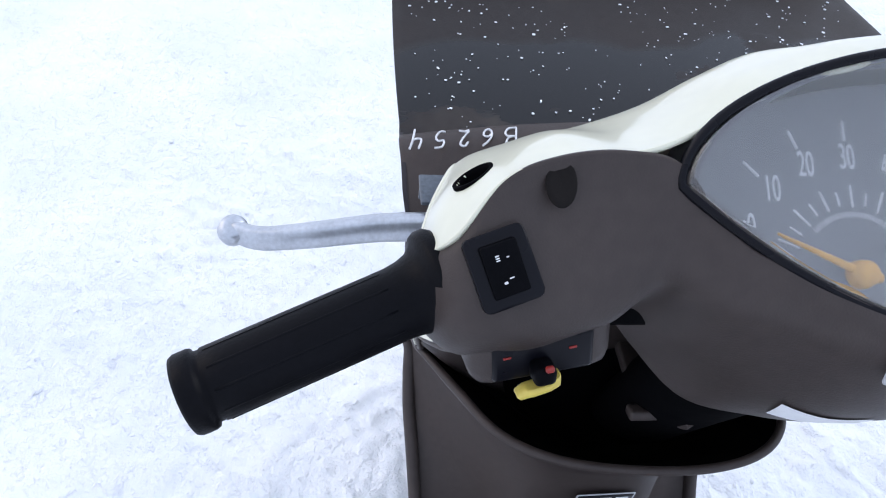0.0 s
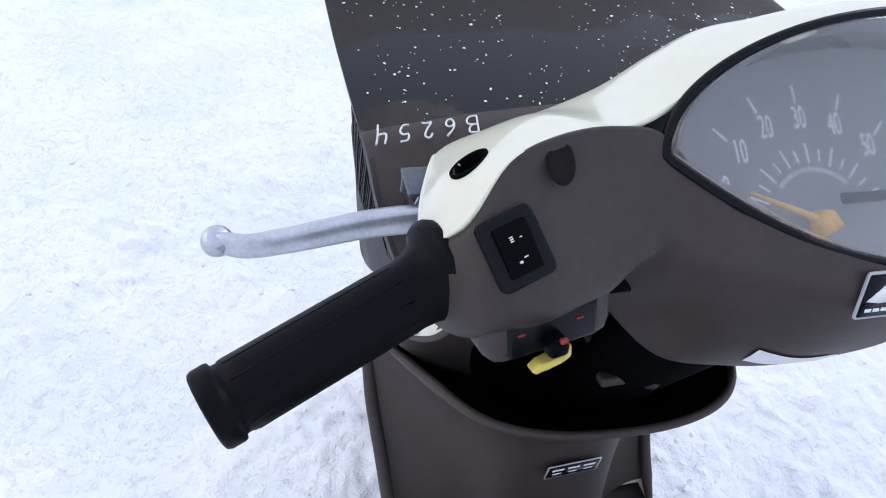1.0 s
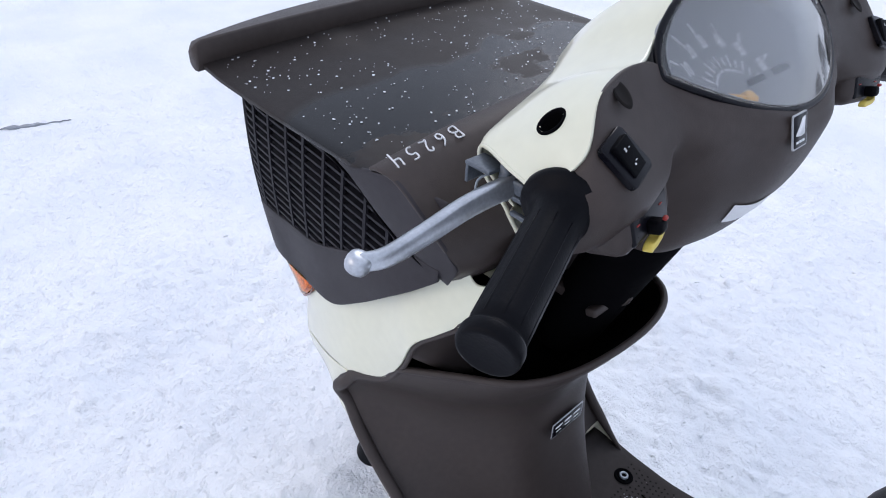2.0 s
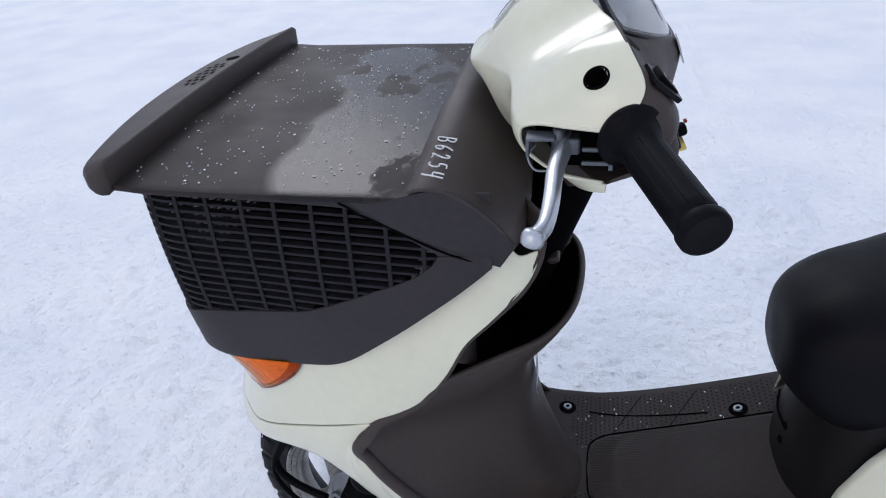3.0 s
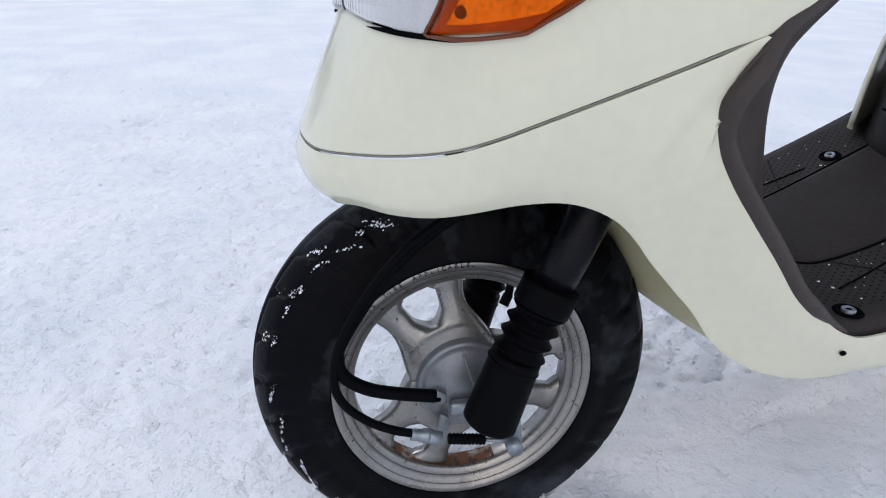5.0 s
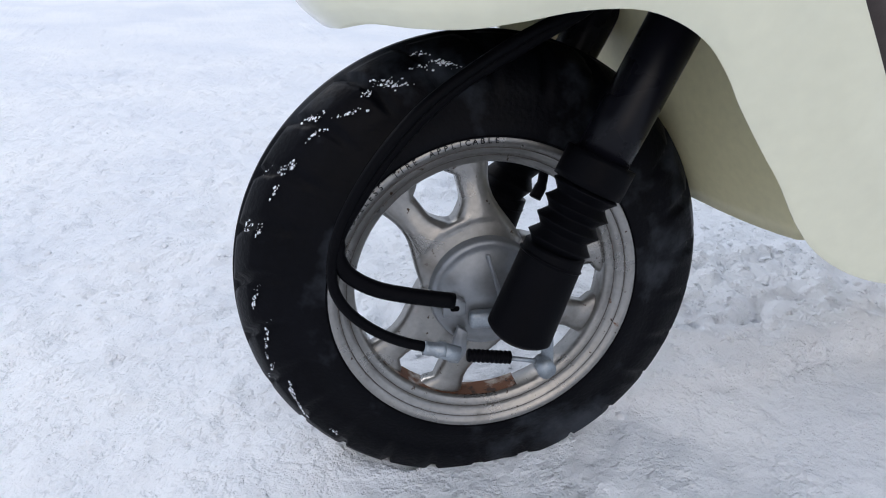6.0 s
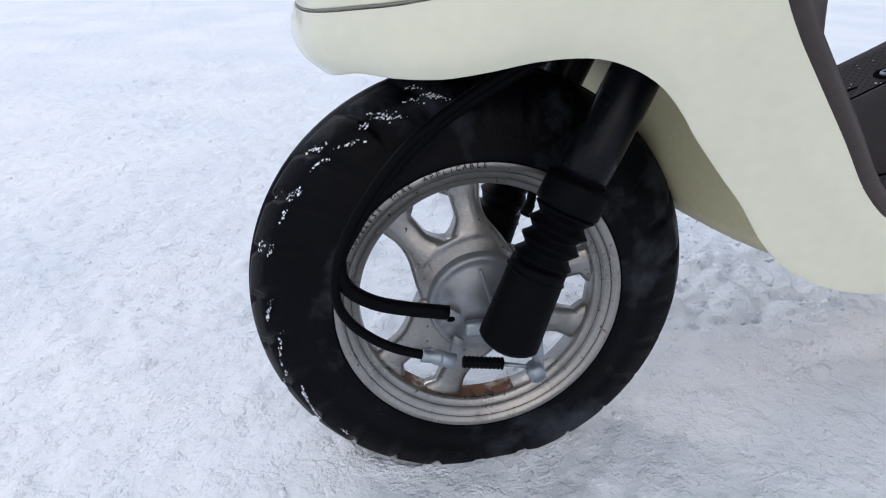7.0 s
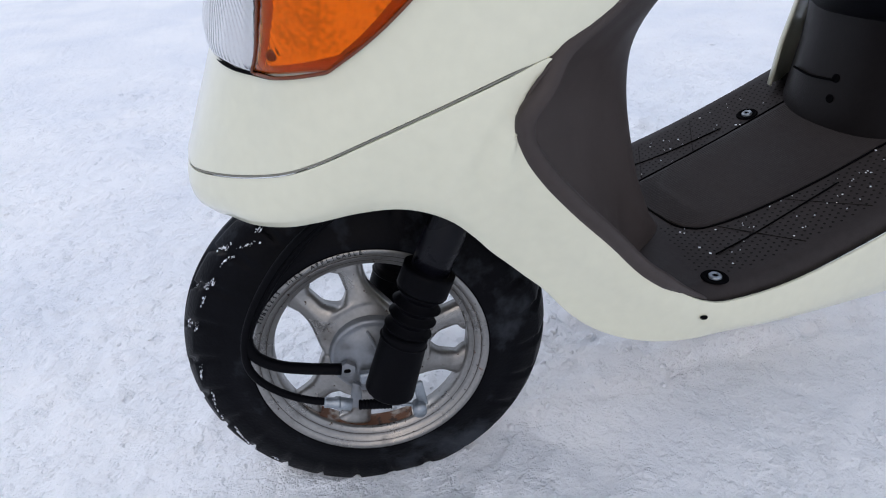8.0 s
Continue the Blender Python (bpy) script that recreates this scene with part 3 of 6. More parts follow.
thick(part("leg_shield_upper", sheet(through_columns([[r[i] for r in rows] for i in range(41)], 24)), BROWN, scooter, "dark brown inner leg shield"), 0.003)
# rails of the lower shield, top to foot
SHIELD_RIM = [(0.270, -0.195, 0.640), (0.262, -0.198, 0.630), (0.236, -0.196, 0.600), (0.182, -0.203, 0.566), (0.157, -0.198, 0.524), (0.182, -0.194, 0.470), (0.240, -0.189, 0.405), (0.294, -0.183, 0.348), (0.330, -0.180, 0.316)]
SHIELD_WING = [(0.330, -0.163, 0.654), (0.325, -0.163, 0.638), (0.295, -0.160, 0.600), (0.230, -0.160, 0.550), (0.215, -0.155, 0.510), (0.235, -0.152, 0.460), (0.266, -0.150, 0.395), (0.302, -0.148, 0.338), (0.328, -0.143, 0.300)]
SHIELD_FOLD = [(0.384, -0.128, 0.664), (0.378, -0.126, 0.645), (0.340, -0.125, 0.600), (0.292, -0.118, 0.545), (0.286, -0.108, 0.500), (0.294, -0.104, 0.450), (0.310, -0.100, 0.385), (0.330, -0.095, 0.330), (0.352, -0.088, 0.286)]
COLUMN_CHEEK = [(0.413, -0.070, 0.668), (0.407, -0.069, 0.648), (0.374, -0.072, 0.600), (0.346, -0.060, 0.540), (0.347, -0.052, 0.490), (0.356, -0.050, 0.440), (0.374, -0.050, 0.375), (0.398, -0.045, 0.322), (0.428, -0.026, 0.284)]
COLUMN_RIDGE = [(0.422, 0.020, 0.668), (0.416, 0.020, 0.648), (0.386, 0.020, 0.600), (0.358, 0.020, 0.540), (0.357, 0.020, 0.490), (0.364, 0.020, 0.440), (0.384, 0.020, 0.375), (0.410, 0.020, 0.322), (0.438, 0.020, 0.284)]
COLUMN = [list(r) for r in zip(SHIELD_RIM, SHIELD_WING, SHIELD_FOLD, COLUMN_CHEEK, COLUMN_RIDGE)]
rows = [spline(r + [far_side(p) for p in r[-2::-1]], 49) for r in COLUMN]
net = through_columns([[r[i] for r in rows] for i in range(49)], 40)
thick(part("leg_shield_lower", sheet(net), BROWN, scooter, "dark brown leg shield with a centre column"), 0.003, bevel=0.001)
part("pocket_lip", tube([tuple(p) for p in rows[0]], 0.0042, 10, 70), BROWN, scooter, "rounded lip of the open front pocket")
ring = [(p.x - 0.004, p.y * 0.985 + YC * 0.015, p.z - 0.002) for p in rows[0]]
ring += [tuple(v) for v in spline([ring[-1], (0.302, 0.12, 0.66), (0.300, YC, 0.68), (0.302, -0.10, 0.66), ring[0]], 40)][1:-1]
# inside of the pocket, its deep shade put into the colour
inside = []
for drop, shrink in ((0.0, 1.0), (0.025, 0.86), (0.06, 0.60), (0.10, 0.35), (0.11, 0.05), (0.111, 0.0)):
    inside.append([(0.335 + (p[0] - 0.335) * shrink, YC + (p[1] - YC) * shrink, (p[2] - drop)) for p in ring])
part("pocket", sheet(inside, wrap=True), PIT, scooter, "open pocket behind the leg shield, near black for its shade")

# bag hook standing in the mouth of the pocket
hook = part("bag_hook", block((0.014, 0.040, 0.010), 0.003, Matrix.Translation((0.386, -0.008, 0.705)) @ Matrix.Rotation(radians(-20), 4, "Y")), BROWN, scooter, "small dark plastic bag hook")
part("hook_tip", tube([(0.386, 0.008, 0.705), (0.394, 0.013, 0.704), (0.401, 0.016, 0.709), (0.403, 0.017, 0.717)], 0.0040, 10, 16), BROWN, hook)
part("hook_stem", block((0.074, 0.018, 0.012), 0.003, Matrix.Translation((0.350, -0.010, 0.702))), BROWN, hook)

# warning label on the column
lab = frame_of((0.3645, 0.021, 0.478), (-0.06, 1, -0.10), (-0.10, 0, 1))
label_ob = part("warning_label", plate(rounded(0.072, 0.024, 0.002), 0.0008, lab), DECAL, scooter, "small silver and black warning label")
part("label_ground", plate(rounded(0.068, 0.020, 0.001), 0.0004, lab @ Matrix.Translation((0, 0, 0.0008))), GLOSS, label_ob)
for k in range(3):
    part("label_bar", plate(rounded(0.016, 0.003, 0.0005), 0.0003, lab @ Matrix.Translation((-0.021 + 0.021 * k, 0.003, 0.0012))), WHITE, label_ob)
    part("label_bar", plate(rounded(0.012, 0.002, 0.0005), 0.0003, lab @ Matrix.Translation((-0.021 + 0.021 * k, -0.004, 0.0012))), WHITE, label_ob)


# ---- footboard ----
def floor_z(x):
    return 0.285 + 0.085 * max(0.0, (x - 0.46) / 0.30) ** 1.3


BOLTS = ((0.416, -0.148), (0.412, 0.155), (0.684, 0.126))
MAT_EDGE = [(0.447, 0.0), (0.449, 0.045), (0.458, 0.062), (0.480, 0.075), (0.540, 0.083), (0.640, 0.088), (0.780, 0.090), (0.900, 0.090)]


def mat_half(x):
    """Half the foot mat's breadth at x, 0 in front of it."""
    xs, ys = [p[0] for p in MAT_EDGE], [p[1] for p in MAT_EDGE]
    return float(np.interp(x, xs, ys)) if x > xs[0] else 0.0


board = []
for x in np.linspace(0.325, 0.92, 60):
    up = floor_z(x) + 0.10 * max(0, 0.40 - x)
    left = [(x, YC - 0.190, up - 0.022), (x, YC - 0.189, up - 0.012), (x, YC - 0.184, up - 0.002), (x, YC - 0.168, up), (x, YC - 0.09, up), (x, YC, up)]
    board.append(spline(left + [flip(p) for p in left[-2::-1]], 33))
board_ob = thick(part("footboard", sheet(board), FOOT, scooter, "dark brown plastic footboard with tread pattern"), 0.004)
for x, y in BOLTS:
    lean = Matrix.Translation((x, y, floor_z(x) + 0.001)) @ Matrix.Rotation(-math.atan((floor_z(x + 0.01) - floor_z(x - 0.01)) / 0.02), 4, "Y") @ Matrix.Rotation(radians(90), 4, "X")
    cup = turned([(0.0150, 0.0), (0.0135, 0.0016), (0.0120, 0.0012), (0.0112, 0.0004), (0.0001, 0.0002)], 28)
    cup.transform(lean)
    part("bolt_recess", cup, PIT, board_ob, "dark bolt recess")
    head = turned([(0.0072, 0.0), (0.0072, 0.0026), (0.0062, 0.0036), (0.0040, 0.0037), (0.0036, 0.0020), (0.0001, 0.0020)], 24)
    head.transform(lean)
    part("bolt", head, ZINC, board_ob, "zinc plated bolt")
    hollow = turned([(0.0034, 0.0024), (0.0001, 0.0024)], 12)
    hollow.transform(lean)
    part("bolt_socket", hollow, PIT, board_ob)


def on_floor(x, y, lift=0.0012):
    return (x, y, floor_z(x) + lift)


# the raised foot mat with fine cross ribs, the grooves round it and the pitted margins
rows = []
for x in np.linspace(0.4475, 0.90, 70):
    w = mat_half(x) - 0.0025
    rows.append([on_floor(x, YC + w * k, 0.0005 if abs(k) == 1 else 0.0022) for k in (-1, -0.985, -0.5, 0, 0.5, 0.985, 1)])
mat_ob = part("foot_mat", sheet(rows), FOOT, board_ob, "finely ribbed dark foot mat")
ribs = bmesh.new()
for k in range(-22, 23):
    y = YC + 0.0036 * k
    x0 = next((x for x in np.arange(0.449, 0.56, 0.002) if mat_half(x) > abs(y - YC) + 0.006), 0.56)
    for a, b in zip(np.linspace(x0, 0.80, 9), np.linspace(x0, 0.80, 9)[1:]):
        low_a, low_b, top_a, top_b, end_a, end_b = [ribs.verts.new(on_floor(x, y + d, h)) for d, h in ((-0.0014, 0.0020), (0.0, 0.0026), (0.0014, 0.0020)) for x in (a, b)]
        ribs.faces.new((low_a, low_b, top_b, top_a))
        ribs.faces.new((top_a, top_b, end_b, end_a))
tagged(part("mat_ribs", ribs, FOOT, mat_ob), "fine parallel ribs", kind="stuff")
for side in (-1, 1):
    part("tread_groove", tube([on_floor(x, YC + side * y, 0.0006) for x, y in MAT_EDGE], 0.0014, 6, 70), PIT, board_ob)
    part("tread_groove", tube([on_floor(x, YC + side * y, 0.0006) for x, y in ((0.450, 0.128), (0.500, 0.120), (0.560, 0.113), (0.640, 0.107))], 0.0011, 6, 40), PIT, board_ob)
    # cross grooves drawn as thin tubes, their shade in the colour
    for x in (0.490, 0.580):
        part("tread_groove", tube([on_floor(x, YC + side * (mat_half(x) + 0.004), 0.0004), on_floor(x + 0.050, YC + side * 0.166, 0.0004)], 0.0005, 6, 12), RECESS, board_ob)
# flat discs for the pits, darkened in place of the shade in them
pits = bmesh.new()
for side in (-1, 1):
    for i in range(56):
        for j in range(15):
            x = 0.400 + 0.0076 * i
            y = YC + side * (0.050 + 0.0084 * j + (0.0042 if i % 2 else 0))
            if abs(y - YC) > 0.166 or abs(y - YC) < mat_half(x) + 0.006 or x < 0.430 - 0.25 * (abs(y - YC) - 0.05) or min(math.hypot(x - bx, y - by) for bx, by in BOLTS) < 0.019:
                continue
            bmesh.ops.create_circle(pits, cap_ends=True, segments=8, radius=0.0016, matrix=Matrix.Translation((x, y, floor_z(x) + 0.0007)) @ Matrix.Rotation(-math.atan((floor_z(x + 0.01) - floor_z(x - 0.01)) / 0.02), 4, "Y"))
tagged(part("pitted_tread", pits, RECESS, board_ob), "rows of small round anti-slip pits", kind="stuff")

# ---- body under the seat, and the seat ----
post = []
for z, x0, rx, ry in ((0.33, 0.86, 0.165, 0.150), (0.36, 0.86, 0.168, 0.150), (0.40, 0.86, 0.165, 0.147), (0.47, 0.86, 0.160, 0.140), (0.54, 0.86, 0.165, 0.140), (0.60, 0.87, 0.175, 0.140)):
    post.append([(x0 + 0.020 - rx * abs(math.cos(a)) ** 0.8 * (1 if math.cos(a) > 0 else -1), YC + ry * abs(math.sin(a)) ** 0.8 * (1 if math.sin(a) > 0 else -1), z) for a in (2 * math.pi * k / 48 for k in range(48))])
part("under_seat_cover", sheet(through_columns([[r[i] for r in post] for i in range(48)], 16), wrap=True), POSTMAT, scooter, "dark panel below the seat")
part("cover_slot", tube([(0.7275, 0.099, 0.416), (0.7165, 0.060, 0.415), (0.7155, 0.020, 0.418)], 0.0016, 8, 24), PIT, scooter, "dark slot in the cover")
for z in (0.421, 0.394):
    lock = turned([(0.0058, 0.0), (0.0052, 0.0009), (0.0040, 0.0006), (0.0001, 0.0002)], 20)
    lock.transform(Matrix.Translation((0.7165 - 0.10 * (0.421 - z), 0.017, z)) @ Vector((-1, -0.04, 0.1)).to_track_quat("Y", "Z").to_matrix().to_4x4())
    part("cover_lock", lock, PIT, scooter, "round dark recess")
for side in (-1, 1):
    wing = []
    for z, x0, w in ((0.375, 0.735, 0.128), (0.44, 0.745, 0.130), (0.50, 0.765, 0.134), (0.57, 0.80, 0.14)):
        wing.append([(x0, YC + side * (w - 0.004), z), (x0 + 0.004, YC + side * (w + 0.006), z), (x0 + 0.05, YC + side * (w + 0.022), z), (x0 + 0.25, YC + side * (w + 0.04), z), (x0 + 0.5, YC + side * (w + 0.04), z)])
    thick(part("side_cover", sheet(wing), CREAM, scooter, "cream side cover under the seat"), 0.003)
saddle = []
for x, zl, zh, w in ((0.652, 0.570, 0.592, 0.012), (0.659, 0.542, 0.630, 0.060), (0.680, 0.517, 0.656, 0.092), (0.715, 0.490, 0.678, 0.112), (0.76, 0.48, 0.695, 0.124), (0.84, 0.50, 0.720, 0.140), (0.95, 0.52, 0.725, 0.150), (1.10, 0.56, 0.735, 0.15), (1.20, 0.60, 0.73, 0.12)):
    zm, hz = (zl + zh) / 2, (zh - zl) / 2
    x += 0.018
    saddle.append([(x, YC + w * abs(math.cos(a)) ** 0.75 * (1 if math.cos(a) > 0 else -1), zm + hz * abs(math.sin(a)) ** 0.75 * (1 if math.sin(a) > 0 else -1)) for a in (2 * math.pi * k / 40 for k in range(40))])
bm = sheet(through_columns([[r[i] for r in saddle] for i in range(40)], 50), wrap=True)
bmesh.ops.holes_fill(bm, edges=[e for e in bm.edges if e.is_boundary], sides=0)
part("seat", bm, SEATMAT, scooter, "rounded black vinyl seat")

# ---- front basket with lid ----
LEAN = 0.03


def leaned(p):
    return (p[0], p[1], p[2] + LEAN * (p[1] + 0.20))


# plan of the basket's side, from the middle of its front to its rear end, at its top and its foot
TOP_PLAN = [(-0.080, YC), (-0.079, -0.040), (-0.076, -0.095), (-0.068, -0.140), (-0.054, -0.170), (-0.029, -0.186), (0.010, -0.191), (0.080, -0.196), (0.150, -0.200), (0.220, -0.206), (0.280, -0.210), (0.335, -0.205)]
FOOT_PLAN = [(-0.058, YC), (-0.057, -0.040), (-0.054, -0.095), (-0.048, -0.132), (-0.036, -0.158), (-0.013, -0.174), (0.020, -0.184), (0.080, -0.190), (0.150, -0.200), (0.215, -0.203), (0.275, -0.204), (0.335, -0.203)]


def plan_line(z, n=161, shrink=0.0):
    """The basket's outline at height z, right side to left side, and how far each point is along."""
    k = (0.872 - z) / (0.872 - 0.640)
    pts = []
    for (xa, ya), (xb, yb) in zip(TOP_PLAN, FOOT_PLAN):
        bulge = 0.008 * math.sin(math.pi * min(max(k, 0), 1))
        x, y = xa + (xb - xa) * k, ya + (yb - ya) * k
        s = min(1.0, max(0.0, (YC - y) / 0.19))
        pts.append((x + (0.8 * shrink if s < 0.9 else 0), y - bulge * s + shrink * s, z))
    full = [flip(p) for p in pts[:0:-1]] + pts
    return [Vector(leaned(p)) for p in spline(full, n)]


def stepped(pts, x):
    """Height at x on a line through points, its corners rounded."""
    xs, zs = [p[0] for p in pts], [p[1] for p in pts]
    return float(np.mean([np.interp(x + d, xs, zs) for d in (-0.014, -0.009, -0.004, 0.0, 0.004, 0.009, 0.014)]))


def mesh_bottom(x):
    """Height of the grille's lower edge, by the distance behind the front."""
    return stepped(((-0.08, 0.703), (-0.03, 0.706), (0.0, 0.717), (0.046, 0.722), (0.084, 0.728), (0.123, 0.733), (0.155, 0.744), (0.197, 0.763), (0.237, 0.781), (0.272, 0.800), (0.284, 0.818)), x)


def mesh_top(x):
    return stepped(((-0.08, 0.863), (0.200, 0.862), (0.243, 0.842), (0.284, 0.820)), x)


def foot(x):
    """Height of the dark belt's lower edge."""
    pts = ((-0.08, 0.648), (-0.03, 0.643), (0.05, 0.646), (0.10, 0.651), (0.147, 0.660), (0.172, 0.672), (0.200, 0.693), (0.235, 0.720), (0.275, 0.754), (0.310, 0.783), (0.338, 0.809), (0.36, 0.832))
    return stepped(pts, x)


basket = new("front_basket")
basket.parent = scooter
tagged(basket, "dark plastic front basket with grille sides")


def shell_band(low, high, n_rows, out=0.0):
    """A band of the basket's skin between two heights that depend on x."""
    rows = []
    reference = plan_line(0.75)
    for i in range(n_rows):
        f = i / (n_rows - 1)
        row = []
        for j, q in enumerate(reference):
            z = low(q.x) + (high(q.x) - low(q.x)) * f
            zz = round(z, 3)
            if zz not in lines:
                lines[zz] = plan_line(zz)
            row.append(lines[zz][j] + Vector((0, 0, z - zz)))
        rows.append(row)
    return rows


lines = {}
tip = 0.283
belt = shell_band(foot, lambda x: mesh_bottom(x) if x < tip else max(foot(x) + 0.004, 0.819), 12)
thick(part("belt", sheet(belt), GREY, basket, "smooth dark grey lower band"), 0.004, bevel=0.0015)
band = shell_band(lambda x: mesh_top(x) if x < tip else 0.819, lambda x: 0.884, 8)
thick(part("rim", sheet(band), GREY, basket, "smooth dark grey upper rim"), 0.004, bevel=0.0015)

# grille bars follow the skin; each is a part of the basket
skin = [plan_line(z, 321) for z in np.linspace(0.64, 0.89, 51)]


def skin_at(s, z, inward=0.0):
    f = min(max((z - 0.64) / 0.005, 0), 49.999)
    i = int(f)
    g = s * 320
    j = min(int(g), 319)
    a = skin[i][j].lerp(skin[i][j + 1], g - j)
    b = skin[i + 1][j].lerp(skin[i + 1][j + 1], g - j)
    p = a.lerp(b, f - i)
    if inward:
        t = (skin[i][min(j + 2, 320)] - skin[i][max(j - 2, 0)]).normalized()
        p += Vector((-t.y, t.x, 0)) * inward
    return p


def bar(points, width_dir, w, d):
    """A flat bar along points, w across its face and d deep."""
    rows = []
    for i, p in enumerate(points):
        t = (points[min(i + 1, len(points) - 1)] - points[max(i - 1, 0)]).normalized()
        across = width_dir if width_dir else None
        side = Vector((0, 0, 1)) if across == "z" else t.cross((skin_out(p))).normalized()
        out = skin_out(p)
        rows.append([p + side * (w / 2), p + side * (w / 2) - out * d, p - side * (w / 2) - out * d, p - side * (w / 2)])
    bm = sheet(rows, wrap=True)
    bmesh.ops.holes_fill(bm, edges=[e for e in bm.edges if e.is_boundary], sides=0)
    return bm


def skin_out(p):
    """Outward direction of the basket's wall at a place, level."""
    c = Vector((0.12, YC))
    d = Vector((p.x, p.y)) - c
    if p.x > 0.0:
        return Vector((0, -1 if p.y < YC else 1, 0))
    if p.x < -0.035:
        f = max(-1.0, min(1.0, (p.y - YC) / 0.16))
        return Vector((-1, 0.8 * f ** 5, 0)).normalized()
    w = (p.x + 0.035) / 0.035
    return Vector((-(1 - w) - 0.15, (-1 if p.y < YC else 1) * (0.55 + 0.45 * w), 0)).normalized()


mid_line = skin[25]
reach = [0.0]
for a, b in zip(mid_line, mid_line[1:]):
    reach.append(reach[-1] + (b - a).length)
first = min(range(161, 321), key=lambda i: abs(mid_line[i].x - 0.003))
stations = []
for side in (1, -1):
    base = reach[first] if side > 0 else reach[320] - reach[first]
    d = base % 0.0382
    while d < reach[320]:
        i = min(range(321), key=lambda k: abs(reach[k] - d))
        if (side > 0) == (i > 160) and (not stations or min(abs(i / 320 - q) for q in stations) > 0.004):
            stations.append(i / 320)
        d += 0.0382
for s in stations:
    x = skin_at(s, 0.78).x
    if x > 0.278:
        continue
    lo, hi = mesh_bottom(x) - 0.002, mesh_top(x) + 0.002
    if hi - lo < 0.01:
        continue
    pts = [skin_at(s, lo + (hi - lo) * k / 6, 0.001) for k in range(7)]
    part("upright_bar", bar(pts, None, 0.0042, 0.004), GRILLE, basket, smooth=False)
for z in np.arange(0.7095, 0.8625, 0.0096):
    for first, last in ((0, 160), (160, 320)):
        keep = []
        for i in range(first, last + 1, 2):
            p = skin_at(i / 320, z, 0.0022)
            if p.x < 0.284 and mesh_bottom(p.x) - 0.003 < z < mesh_top(p.x) + 0.003:
                keep.append(p)
        if len(keep) > 3:
            part("cross_bar", bar(keep, "z", 0.0029, 0.009), GRILLE, basket, smooth=False)
# floor and back in PIT: the closed basket's shade is in their colour
edge_line = plan_line(0.672, 81)
floor_rows = []
for i in range(41):
    p, q = edge_line[i], edge_line[80 - i]
    x, tuck = min(0.198, 0.5 * (p.x + q.x)), (0.99 if p.x < 0.12 else 0.955)
    floor_rows.append([(x, YC + (p.y - YC) * (0.99 if k * (p.y - YC) > 0 else tuck) * k, 0.672) for k in np.linspace(1, -1, 9)])
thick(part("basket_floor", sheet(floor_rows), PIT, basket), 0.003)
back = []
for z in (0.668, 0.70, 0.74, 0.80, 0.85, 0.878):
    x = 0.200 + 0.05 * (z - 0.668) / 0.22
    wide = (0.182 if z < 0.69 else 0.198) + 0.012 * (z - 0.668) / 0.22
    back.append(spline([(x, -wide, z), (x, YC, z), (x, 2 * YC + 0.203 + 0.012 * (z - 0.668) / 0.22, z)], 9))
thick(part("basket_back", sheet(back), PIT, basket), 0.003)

# black sheet added inside the far wall to block light leaking in
leak_stop = []
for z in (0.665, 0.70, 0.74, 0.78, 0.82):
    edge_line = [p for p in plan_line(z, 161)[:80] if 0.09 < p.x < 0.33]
    leak_stop.append([edge_line[0].lerp(edge_line[-1], k / 8) + Vector((0, -0.006, 0)) for k in range(9)])
part("basket_leak_stop", sheet(leak_stop), PIT, basket)

# rear cowl of the basket, with the painted lot number
SHOULDER = [
    [(0.262, -0.228, 0.893), (0.275, -0.229, 0.897), (0.296, -0.228, 0.895), (0.322, -0.226, 0.880), (0.346, -0.218, 0.852), (0.356, -0.206, 0.828), (0.340, -0.204, 0.806)],
    [(0.262, -0.190, 0.898), (0.275, -0.190, 0.904), (0.297, -0.190, 0.902), (0.325, -0.185, 0.882), (0.352, -0.180, 0.852), (0.362, -0.175, 0.828), (0.352, -0.172, 0.806)],
    [(0.262, -0.120, 0.905), (0.275, -0.120, 0.912), (0.298, -0.120, 0.910), (0.330, -0.118, 0.884), (0.356, -0.115, 0.852), (0.364, -0.112, 0.828), (0.352, -0.11, 0.80)],
    [(0.262, YC, 0.910), (0.275, YC, 0.918), (0.299, YC, 0.915), (0.330, YC, 0.886), (0.352, YC, 0.852), (0.358, YC, 0.828), (0.350, YC, 0.80)],
]
sh = [[(p[0], p[1], p[2] + LEAN * (p[1] + 0.22)) for p in c] for c in SHOULDER]
sh_right = [[(p[0], 2 * YC - p[1], p[2] + LEAN * (2 * YC - p[1] + 0.22)) for p in c] for c in SHOULDER[-2::-1]]
thick(part("rear_cowl", sheet(refine(sh + sh_right, 61, 34)), BROWN, basket, "dark brown cowl behind the lid"), 0.003, bevel=0.001)
